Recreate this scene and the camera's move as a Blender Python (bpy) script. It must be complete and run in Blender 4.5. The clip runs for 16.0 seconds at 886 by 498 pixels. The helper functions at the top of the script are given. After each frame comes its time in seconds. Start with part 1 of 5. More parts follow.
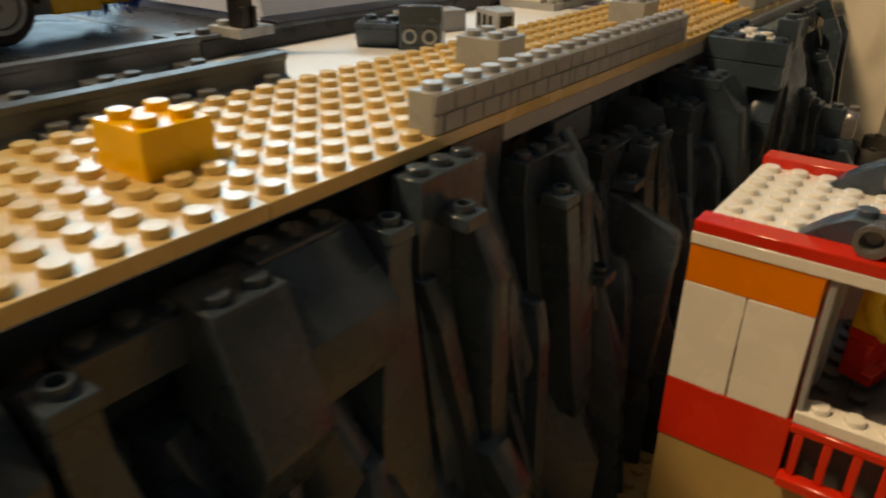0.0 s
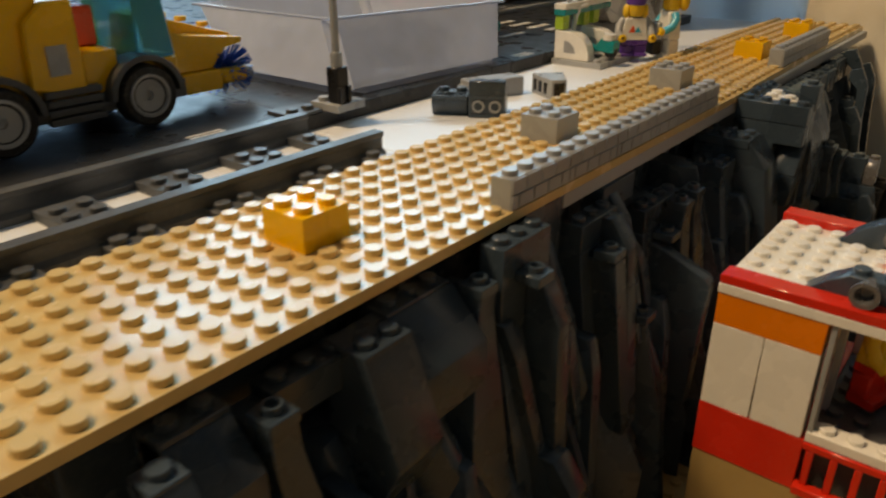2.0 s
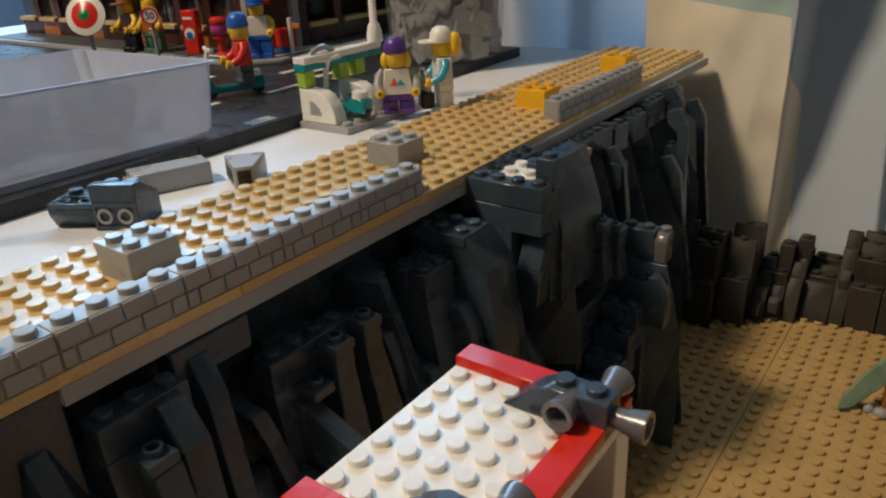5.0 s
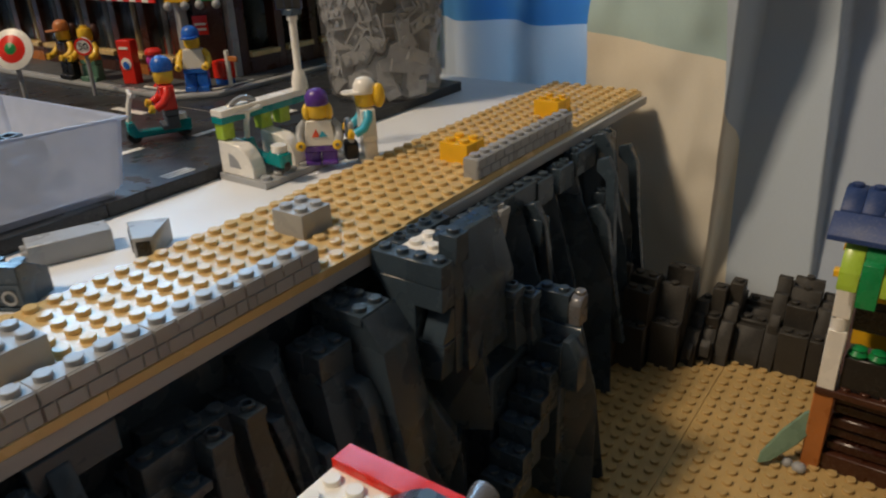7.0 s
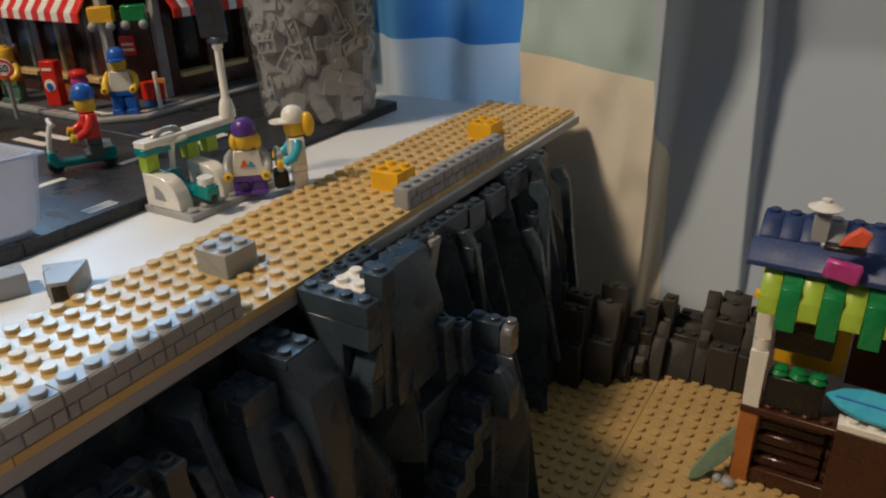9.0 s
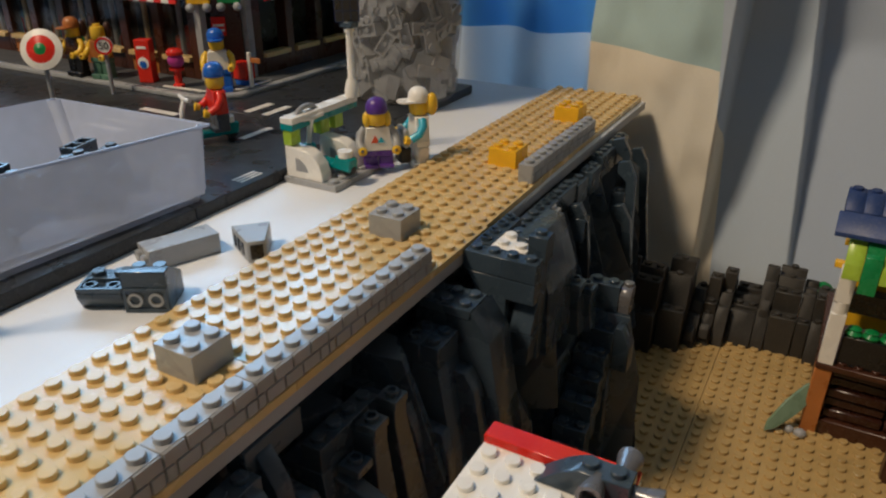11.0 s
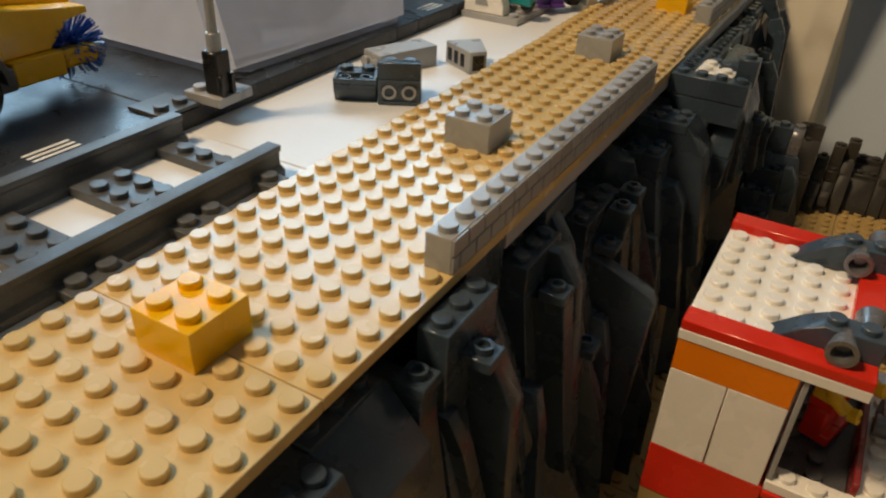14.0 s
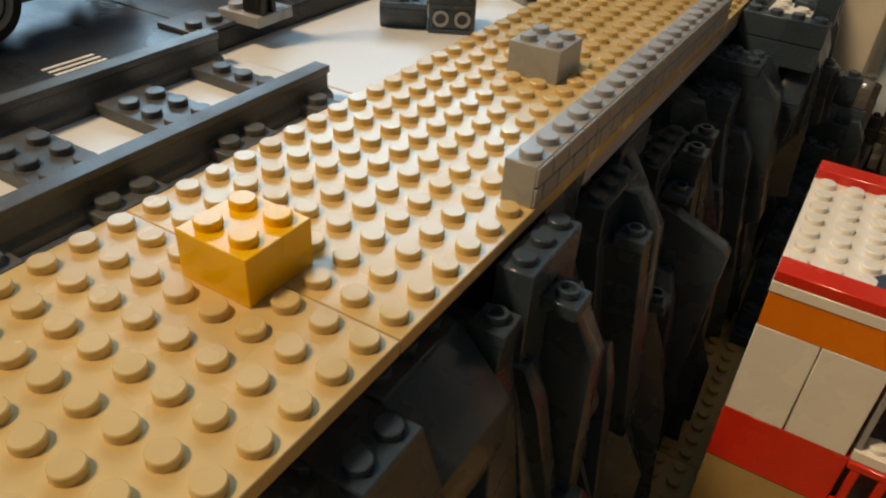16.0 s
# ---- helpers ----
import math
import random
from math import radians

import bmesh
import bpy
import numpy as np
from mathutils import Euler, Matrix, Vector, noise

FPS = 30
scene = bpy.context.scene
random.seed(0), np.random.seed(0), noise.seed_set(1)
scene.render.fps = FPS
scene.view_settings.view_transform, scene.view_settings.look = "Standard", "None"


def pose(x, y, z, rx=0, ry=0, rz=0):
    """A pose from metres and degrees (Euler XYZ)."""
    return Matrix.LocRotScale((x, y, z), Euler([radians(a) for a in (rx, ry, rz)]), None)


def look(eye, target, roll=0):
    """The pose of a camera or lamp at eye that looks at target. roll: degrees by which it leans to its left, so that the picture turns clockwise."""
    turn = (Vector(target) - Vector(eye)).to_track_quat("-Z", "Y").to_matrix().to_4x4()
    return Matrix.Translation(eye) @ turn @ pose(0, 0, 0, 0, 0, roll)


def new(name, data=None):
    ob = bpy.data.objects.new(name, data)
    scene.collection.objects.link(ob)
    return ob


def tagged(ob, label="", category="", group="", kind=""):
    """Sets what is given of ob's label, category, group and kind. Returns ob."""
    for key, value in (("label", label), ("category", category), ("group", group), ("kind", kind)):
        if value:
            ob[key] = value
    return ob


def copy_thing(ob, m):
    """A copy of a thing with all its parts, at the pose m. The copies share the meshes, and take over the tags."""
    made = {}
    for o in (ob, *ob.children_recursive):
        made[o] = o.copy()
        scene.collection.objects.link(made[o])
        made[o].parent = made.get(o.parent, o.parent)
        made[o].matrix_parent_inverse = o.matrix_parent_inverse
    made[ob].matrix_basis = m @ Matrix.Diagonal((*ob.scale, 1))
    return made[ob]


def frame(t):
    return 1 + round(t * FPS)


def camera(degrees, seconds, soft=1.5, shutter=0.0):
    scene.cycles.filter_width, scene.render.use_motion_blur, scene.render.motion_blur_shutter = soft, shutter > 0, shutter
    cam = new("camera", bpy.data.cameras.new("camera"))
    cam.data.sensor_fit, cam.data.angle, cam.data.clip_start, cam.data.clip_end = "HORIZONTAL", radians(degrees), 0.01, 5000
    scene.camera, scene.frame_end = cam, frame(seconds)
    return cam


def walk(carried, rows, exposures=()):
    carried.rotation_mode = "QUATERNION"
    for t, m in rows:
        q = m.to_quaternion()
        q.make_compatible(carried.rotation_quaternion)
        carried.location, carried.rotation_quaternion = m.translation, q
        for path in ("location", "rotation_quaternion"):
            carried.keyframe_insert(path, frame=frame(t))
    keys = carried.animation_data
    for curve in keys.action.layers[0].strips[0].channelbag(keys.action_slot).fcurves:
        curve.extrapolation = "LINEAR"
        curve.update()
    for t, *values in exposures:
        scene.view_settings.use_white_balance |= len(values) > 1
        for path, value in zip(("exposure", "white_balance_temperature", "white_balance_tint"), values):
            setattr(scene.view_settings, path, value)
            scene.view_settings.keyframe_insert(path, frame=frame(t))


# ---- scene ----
cam = camera(62.4, 16.0, soft=2.1, shutter=0.4)
PATH = [
    (0, (0.093, -0.078, 0.052), (-0.955, 1.384, -0.822), 1.1),
    (0.5, (0.083, -0.109, 0.051), (-0.987, 1.343, -0.814), 1.6),
    (1, (0.085, -0.123, 0.051), (-1.009, 1.312, -0.813), 1.5),
    (1.5, (0.091, -0.125, 0.065), (-1.024, 1.294, -0.797), 0.8),
    (2, (0.106, -0.114, 0.081), (-1.037, 1.296, -0.758), -0.2),
    (2.5, (0.117, -0.071, 0.084), (-1.021, 1.349, -0.746), -1.2),
    (3, (0.125, -0.039, 0.084), (-0.989, 1.397, -0.752), -1.4),
    (3.5, (0.129, -0.02, 0.087), (-0.985, 1.417, -0.747), -1.8),
    (4, (0.134, 0.0, 0.084), (-0.981, 1.445, -0.733), -2.6),
    (6.5, (0.162, 0.039, 0.105), (-0.92, 1.505, -0.72), -2.6),
    (7, (0.163, 0.051, 0.112), (-0.895, 1.531, -0.721), -2.1),
    (7.5, (0.17, 0.065, 0.117), (-0.837, 1.581, -0.713), -1.7),
    (8, (0.17, 0.074, 0.12), (-0.806, 1.608, -0.713), -1.4),
    (10.5, (0.14, 0.012, 0.129), (-0.763, 1.585, -0.714), -1.1),
    (11, (0.122, -0.005, 0.131), (-0.749, 1.572, -0.738), 0.2),
    (11.5, (0.114, -0.019, 0.128), (-0.726, 1.562, -0.764), 0.9),
    (12, (0.109, -0.036, 0.123), (-0.735, 1.54, -0.774), 1.9),
    (12.5, (0.102, -0.048, 0.099), (-0.755, 1.479, -0.866), 1.2),
    (13, (0.092, -0.06, 0.097), (-0.758, 1.436, -0.922), 1.5),
    (13.5, (0.08, -0.069, 0.097), (-0.755, 1.419, -0.947), 1.9),
    (14, (0.066, -0.076, 0.099), (-0.756, 1.404, -0.965), 2.6),
    (14.5, (0.063, -0.08, 0.102), (-0.752, 1.389, -0.982), 2.9),
    (15, (0.06, -0.081, 0.098), (-0.755, 1.381, -0.997), 3.4),
    (15.5, (0.054, -0.075, 0.086), (-0.758, 1.367, -1.037), 4.1),
    (16, (0.047, -0.072, 0.081), (-0.758, 1.358, -1.062), 4.0),
]
walk(cam, [(t, look(eye, target, roll)) for t, eye, target, roll in PATH], exposures=[(0.0, 0.0, 8200, 10), (1.5, -0.05, 7900, 10), (3.0, 0.02, 6700, 10), (4.0, 0.06, 6300, 10), (7.0, 0.06, 6050, 10), (10.5, 0.04, 5950, 10), (12.0, -0.02, 6000, 10), (13.0, -0.05, 6900, 10), (14.5, -0.06, 7200, 10), (16.0, -0.12, 7400, 10)])

# ---- light ----
world = bpy.data.worlds.new("room_world")
scene.world = world
world.use_nodes = True
world.node_tree.nodes["Background"].inputs[0].default_value = (0.55, 0.62, 0.75, 1)
world.node_tree.nodes["Background"].inputs[1].default_value = 0.12


def area(name, eye, target, w, h, watts, colour):
    d = bpy.data.lights.new(name, "AREA")
    d.shape, d.size, d.size_y, d.energy, d.color = "RECTANGLE", w, h, watts, colour
    ob = new(name, d)
    ob.matrix_world = look(eye, target)
    return ob


area("window_daylight", (-1.50, 1.385, 0.98), (-1.0, 0.2, 0.1), 2.00, 0.78, 40.0, (0.42, 0.71, 1.0))
area("ceiling_lamp", (-0.64, -0.56, 1.44), (-0.02, 0.15, 0), 0.26, 0.26, 22.5, (1.0, 0.76, 0.50))

# ---- materials ----
S, P, B = 0.008, 0.0032, 0.0096       # stud pitch, plate height, brick height


def node_mat(name):
    m = bpy.data.materials.new(name)
    m.use_nodes = True
    nt = m.node_tree
    return m, nt, nt.nodes["Principled BSDF"]


def link(nt, a, b):
    nt.links.new(a, b)


def noise_node(nt, scale, detail=3.0, rough=0.55):
    co = nt.nodes.new("ShaderNodeTexCoord")
    n = nt.nodes.new("ShaderNodeTexNoise")
    n.inputs["Scale"].default_value, n.inputs["Detail"].default_value, n.inputs["Roughness"].default_value = scale, detail, rough
    link(nt, co.outputs["Object"], n.inputs["Vector"])
    return n


def ramp(nt, src, a, b, lo=0.35, hi=0.65):
    r = nt.nodes.new("ShaderNodeMapRange")
    r.inputs["From Min"].default_value, r.inputs["From Max"].default_value = lo, hi
    r.inputs["To Min"].default_value, r.inputs["To Max"].default_value = a, b
    link(nt, src, r.inputs["Value"])
    return r.outputs[0]


def plastic(name, colour, rough=0.24, vary=0.08, dust=0.10, trans=0.0):
    """Moulded toy-brick plastic: slight tint changes from piece to piece, soft smears and fine dust."""
    m, nt, b = node_mat(name)
    big, fine = noise_node(nt, 60), noise_node(nt, 900, 4)
    hsv = nt.nodes.new("ShaderNodeHueSaturation")
    hsv.inputs["Color"].default_value = (*colour, 1)
    info = nt.nodes.new("ShaderNodeObjectInfo")
    add = nt.nodes.new("ShaderNodeMath")
    add.operation = "ADD"
    link(nt, ramp(nt, big.outputs["Fac"], 1 - vary, 1 + vary), add.inputs[0])
    link(nt, ramp(nt, info.outputs["Random"], -vary, vary, 0, 1), add.inputs[1])
    link(nt, add.outputs[0], hsv.inputs["Value"])
    mix = nt.nodes.new("ShaderNodeMixRGB")
    mix.inputs[2].default_value = (0.42, 0.40, 0.37, 1)
    link(nt, ramp(nt, fine.outputs["Fac"], 0.0, dust, 0.5, 0.75), mix.inputs[0])
    link(nt, hsv.outputs[0], mix.inputs[1])
    link(nt, mix.outputs[0], b.inputs["Base Color"])
    link(nt, ramp(nt, big.outputs["Fac"], rough - 0.06, rough + 0.12), b.inputs["Roughness"])
    bump = nt.nodes.new("ShaderNodeBump")
    bump.inputs["Strength"].default_value, bump.inputs["Distance"].default_value = 0.12, 0.0003
    link(nt, noise_node(nt, 260, 2).outputs["Fac"], bump.inputs["Height"])
    link(nt, bump.outputs[0], b.inputs["Normal"])
    b.inputs["IOR"].default_value = 1.5
    if trans:
        b.inputs["Transmission Weight"].default_value = trans
    return m


TAN = plastic("tan_plastic", (0.68, 0.49, 0.215), 0.19, 0.05)
SAND = plastic("sand_plastic", (0.50, 0.34, 0.13), 0.35, 0.06)
YELLOW = plastic("yellow_plastic", (0.92, 0.52, 0.012), 0.20)
DARK = plastic("dark_grey_plastic", (0.043, 0.065, 0.090), 0.25, 0.16, 0.04)
DARKSTONE = plastic("dark_brown_grey_plastic", (0.036, 0.033, 0.028), 0.55, 0.18, 0.06)
DARKTRACK = plastic("track_grey_plastic", (0.085, 0.092, 0.10), 0.44, 0.10)
GREY = plastic("light_grey_plastic", (0.36, 0.37, 0.38), 0.30, 0.06)
WHITE = plastic("white_plastic", (0.90, 0.87, 0.80), 0.24, 0.03, 0.05)
RED = plastic("red_plastic", (0.74, 0.030, 0.014), 0.18, 0.05, 0.04)
DKRED = plastic("dark_red_plastic", (0.28, 0.02, 0.02), 0.25)
ORANGE = plastic("orange_plastic", (0.90, 0.23, 0.008), 0.22, 0.04, 0.05)
BROWN = plastic("brown_plastic", (0.062, 0.019, 0.008), 0.30, 0.12)
LOGS = plastic("dark_red_brown_plastic", (0.036, 0.010, 0.005), 0.22, 0.12)
AMBER = plastic("medium_orange_plastic", (0.46, 0.16, 0.035), 0.30, 0.10)
NAVY = plastic("navy_plastic", (0.020, 0.045, 0.15), 0.45, 0.10)
LIME = plastic("lime_plastic", (0.40, 0.58, 0.05), 0.26)
GREEN = plastic("green_plastic", (0.01, 0.24, 0.06), 0.26)
SANDGREEN = plastic("sand_green_plastic", (0.10, 0.22, 0.15), 0.34, 0.15)
TEAL = plastic("teal_plastic", (0.0, 0.27, 0.28), 0.24)
AZURE = plastic("azure_plastic", (0.05, 0.42, 0.60), 0.22)
BLUE = plastic("blue_plastic", (0.02, 0.13, 0.55), 0.24)
PURPLE = plastic("purple_plastic", (0.10, 0.035, 0.28), 0.28)
MAGENTA = plastic("magenta_plastic", (0.55, 0.05, 0.30), 0.28)
CORAL = plastic("coral_plastic", (0.85, 0.12, 0.05), 0.28)
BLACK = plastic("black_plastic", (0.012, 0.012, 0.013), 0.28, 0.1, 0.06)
RUBBER = plastic("black_rubber", (0.015, 0.015, 0.016), 0.6, 0.1, 0.15)
SILVER = plastic("pearl_grey_plastic", (0.19, 0.19, 0.20), 0.22)
SILVER.node_tree.nodes["Principled BSDF"].inputs["Metallic"].default_value = 0.4
STEEL = plastic("wheel_grey_plastic", (0.42, 0.43, 0.44), 0.3)
ROAD = plastic("road_plate_plastic", (0.030, 0.034, 0.040), 0.30, 0.05, 0.08)
ROAD.node_tree.nodes["Principled BSDF"].inputs["IOR"].default_value = 1.33
OLIVE = plastic("sand_green_board", (0.20, 0.30, 0.20), 0.3, 0.12)
SKIN = plastic("yellow_figure_plastic", (0.88, 0.55, 0.03), 0.25)
GLASSBLUE = plastic("clear_blue_plastic", (0.10, 0.55, 0.62), 0.08, 0.02, 0.02, 0.75)


def paint_mat(name, colour, rough, grain=120, vary=0.06, bumpy=0.15, dist=0.0005):
    m, nt, b = node_mat(name)
    n, f = noise_node(nt, grain * 0.05, 4), noise_node(nt, grain, 4)
    hsv = nt.nodes.new("ShaderNodeHueSaturation")
    hsv.inputs["Color"].default_value = (*colour, 1)
    link(nt, ramp(nt, n.outputs["Fac"], 1 - vary, 1 + vary), hsv.inputs["Value"])
    link(nt, hsv.outputs[0], b.inputs["Base Color"])
    b.inputs["Roughness"].default_value = rough
    bump = nt.nodes.new("ShaderNodeBump")
    bump.inputs["Strength"].default_value, bump.inputs["Distance"].default_value = bumpy, dist
    link(nt, f.outputs["Fac"], bump.inputs["Height"])
    link(nt, bump.outputs[0], b.inputs["Normal"])
    return m


BOARD = paint_mat("white_board", (0.84, 0.87, 0.91), 0.45, 300, 0.03)
WALLPAINT = paint_mat("wall_paint", (0.27, 0.36, 0.47), 0.8, 200, 0.05)
# grey for the white board's edge, with its shade put into the colour
EDGESHADE = paint_mat("shaded_board_edge", (0.40, 0.41, 0.43), 0.6, 300, 0.08)
CREAMPAINT = paint_mat("cream_wall_paint", (0.44, 0.36, 0.27), 0.8, 200, 0.05)
CEILPAINT = paint_mat("ceiling_paint", (0.46, 0.53, 0.60), 0.8, 200, 0.03)
WOOD = paint_mat("pale_wood", (0.50, 0.36, 0.22), 0.5, 150, 0.15)
FLOORWOOD = paint_mat("floor_wood", (0.09, 0.075, 0.065), 0.5, 60, 0.2)


def clear_box_mat(name, tint, mixfac):
    """Frosted polypropylene: partly clear, partly milky."""
    m, nt, b = node_mat(name)
    b.inputs["Base Color"].default_value = (*tint, 1)
    b.inputs["Roughness"].default_value = 0.28
    tr = nt.nodes.new("ShaderNodeBsdfTransparent")
    mx = nt.nodes.new("ShaderNodeMixShader")
    link(nt, ramp(nt, noise_node(nt, 25).outputs["Fac"], mixfac - 0.08, mixfac + 0.08), mx.inputs[0])
    link(nt, tr.outputs[0], mx.inputs[1])
    link(nt, b.outputs[0], mx.inputs[2])
    link(nt, mx.outputs[0], nt.nodes["Material Output"].inputs["Surface"])
    return m


PANE = clear_box_mat("shop_glass", (0.05, 0.06, 0.06), 0.22)
PANE.node_tree.nodes["Principled BSDF"].inputs["Roughness"].default_value = 0.06
FROST = clear_box_mat("frosted_plastic", (0.60, 0.67, 0.84), 0.64)
CLEAR = clear_box_mat("clear_plastic", (0.50, 0.49, 0.48), 0.20)

# ---- mesh helpers ----


class Shape:
    """Collects vertices and faces of one part."""

    def __init__(self):
        self.v, self.f, self.s = [], [], []

    def add(self, verts, faces, m=None, smooth=False):
        o = len(self.v)
        self.v += [tuple(m @ Vector(p)) for p in verts] if m is not None else [tuple(p) for p in verts]
        self.f += [tuple(i + o for i in q) for q in faces]
        self.s += [smooth] * len(faces)
        return self

    def box(self, x0, y0, z0, x1, y1, z1, c=0.00025, m=None):
        """A box with its edges broken by c."""
        bm = bmesh.new()
        bmesh.ops.create_cube(bm, size=1)
        for v in bm.verts:
            v.co = ((x0 + x1) / 2 + v.co.x * (x1 - x0), (y0 + y1) / 2 + v.co.y * (y1 - y0), (z0 + z1) / 2 + v.co.z * (z1 - z0))
        if c:
            bmesh.ops.bevel(bm, geom=bm.edges[:], offset=c, segments=1, affect="EDGES")
        return self.take(bm, m)

    def take(self, bm, m=None, smooth=False):
        bm.verts.index_update()
        self.add([v.co[:] for v in bm.verts], [[v.index for v in f.verts] for f in bm.faces], m, smooth)
        bm.free()
        return self

    def cyl(self, cx, cy, z0, z1, r, n=16, r2=None, c=0.0002, m=None, cap=True):
        """An upright cylinder or cone with a small rounded top edge."""
        r2 = r if r2 is None else r2
        rings = [(z0, r), (z1 - c, r2), (z1, max(r2 - c, 1e-5))] if c else [(z0, r), (z1, r2)]
        verts = [(cx + q * math.cos(2 * math.pi * i / n), cy + q * math.sin(2 * math.pi * i / n), z) for z, q in rings for i in range(n)]
        faces = [(k * n + i, k * n + (i + 1) % n, (k + 1) * n + (i + 1) % n, (k + 1) * n + i) for k in range(len(rings) - 1) for i in range(n)]
        if cap:
            faces += [tuple(range((len(rings) - 1) * n, len(rings) * n)), tuple(range(n - 1, -1, -1))]
        return self.add(verts, faces, m, True)

    def lathe(self, prof, n=20, m=None):
        """Turned body from (radius, height) pairs."""
        verts = [(q * math.cos(2 * math.pi * i / n), q * math.sin(2 * math.pi * i / n), z) for q, z in prof for i in range(n)]
        faces = [(k * n + i, k * n + (i + 1) % n, (k + 1) * n + (i + 1) % n, (k + 1) * n + i) for k in range(len(prof) - 1) for i in range(n)]
        return self.add(verts, faces, m, True)

    def studs(self, x0, y0, nx, ny, z, skip=(), n=14, hollow=False):
        for i in range(nx):
            for j in range(ny):
                if (i, j) not in skip:
                    cx, cy = x0 + (i + 0.5) * S, y0 + (j + 0.5) * S
                    if hollow:
                        self.lathe([(0.0024, z), (0.0024, z + 0.0018), (0.0016, z + 0.0018), (0.0016, z + 0.0003), (0.0001, z + 0.0003)], n, Matrix.Translation((cx, cy, 0)))
                    else:
                        self.cyl(cx, cy, z - 0.0002, z + 0.0017, 0.00245, n)
        return self

    def prism(self, poly, a, b, axis="x", c=0.0003, m=None):
        """A polygon (pairs) drawn out along an axis from a to b, with broken edges."""
        put = {"x": lambda u, v, w: (w, u, v), "y": lambda u, v, w: (u, w, v), "z": lambda u, v, w: (u, v, w)}[axis]
        bm = bmesh.new()
        lo = [bm.verts.new(put(u, v, a)) for u, v in poly]
        hi = [bm.verts.new(put(u, v, b)) for u, v in poly]
        k = len(poly)
        bm.faces.new(lo), bm.faces.new(hi)
        for i in range(k):
            bm.faces.new((lo[i], lo[(i + 1) % k], hi[(i + 1) % k], hi[i]))
        bmesh.ops.recalc_face_normals(bm, faces=bm.faces[:])
        if c:
            bmesh.ops.bevel(bm, geom=bm.edges[:], offset=c, segments=1, affect="EDGES")
        return self.take(bm, m)

    def ball(self, cx, cy, cz, rx, ry=None, rz=None, m=None):
        bm = bmesh.new()
        bmesh.ops.create_uvsphere(bm, u_segments=16, v_segments=10, radius=1)
        for v in bm.verts:
            v.co = (cx + v.co.x * rx, cy + v.co.y * (ry or rx), cz + v.co.z * (rz or rx))
        return self.take(bm, m, True)

    def tube(self, pts, r, n=8):
        """A round rod along points."""
        pts = [Vector(p) for p in pts]
        rings = []
        for i, p in enumerate(pts):
            d = (pts[min(i + 1, len(pts) - 1)] - pts[max(i - 1, 0)]).normalized()
            a = d.orthogonal().normalized()
            b = d.cross(a)
            rings.append([p + r * (math.cos(2 * math.pi * k / n) * a + math.sin(2 * math.pi * k / n) * b) for k in range(n)])
        for i in range(1, len(rings)):
            j0 = min(range(n), key=lambda s: (rings[i][s] - rings[i - 1][0]).length)
            rings[i] = rings[i][j0:] + rings[i][:j0]
        verts = [v for q in rings for v in q]
        faces = [(k * n + i, k * n + (i + 1) % n, (k + 1) * n + (i + 1) % n, (k + 1) * n + i) for k in range(len(rings) - 1) for i in range(n)]
        faces += [tuple(range(n - 1, -1, -1)), tuple(range((len(rings) - 1) * n, len(rings) * n))]
        return self.add(verts, faces, None, True)

    def mesh(self, name, mats, angle=40):
        me = bpy.data.meshes.new(name)
        me.from_pydata(self.v, [], self.f)
        bm = bmesh.new()
        bm.from_mesh(me)
        bmesh.ops.recalc_face_normals(bm, faces=bm.faces[:])
        bm.to_mesh(me)
        bm.free()
        me.materials.append(mats)
        me.polygons.foreach_set("use_smooth", self.s)
        me.set_sharp_from_angle(angle=radians(angle))
        return me


def thing(name, label, category, group="", kind="", at=(0, 0, 0), turn=0.0):
    """An empty base for a thing with parts."""
    ob = new(name)
    ob.empty_display_size = 0.004
    ob.matrix_basis = pose(*at, 0, 0, turn)
    return tagged(ob, label, category, group, kind)


def part(name, shape, mat, parent=None, label=""):
    ob = new(name, shape.mesh(name, mat))
    ob.parent = parent
    return tagged(ob, label) if label else ob


def single(name, shape, mat, label, category, group="", kind="", m=None):
    ob = part(name, shape, mat)
    if m is not None:
        ob.matrix_basis = m
    return tagged(ob, label, category, group, kind)

# ---- the room ----
G = -0.1376                            # level of the lower sand plates


def wall(name, x0, y0, z0, x1, y1, z1, mat, label):
    return single(name, Shape().box(x0, y0, z0, x1, y1, z1, 0), mat, label, "wall", kind="structure")


wall("floor", -2.6, -1.9, -0.92, 1.9, 1.5, -0.88, FLOORWOOD, "brown wooden floor of the room")
wall("ceiling", -2.6, -1.9, 1.50, 1.9, 1.5, 1.54, CEILPAINT, "plain pale ceiling of the room")
wall("wall_south", -2.6, -1.94, -0.88, 1.9, -1.9, 1.5, CREAMPAINT, "plain cream wall of the room")
wall("wall_east", 1.9, -1.9, -0.88, 1.94, 1.4, 1.5, CREAMPAINT, "plain cream wall of the room")
wall("wall_west", -2.64, -1.9, -0.88, -2.6, 1.4, 1.5, WALLPAINT, "plain pale wall of the room")
north = thing("wall_north", "plain pale wall with a window opening", "wall", kind="structure")
for x0, z0, x1, z1 in ((-2.6, -0.88, -2.53, 1.5), (-0.47, -0.88, 1.9, 1.5), (-2.53, -0.88, -0.47, 0.57), (-2.53, 1.39, -0.47, 1.5)):
    part("wall_piece", Shape().box(x0, 1.4, z0, x1, 1.5, z1, 0), WALLPAINT, north)

# curtain: cloth in hanging folds, printed in blocks of colour


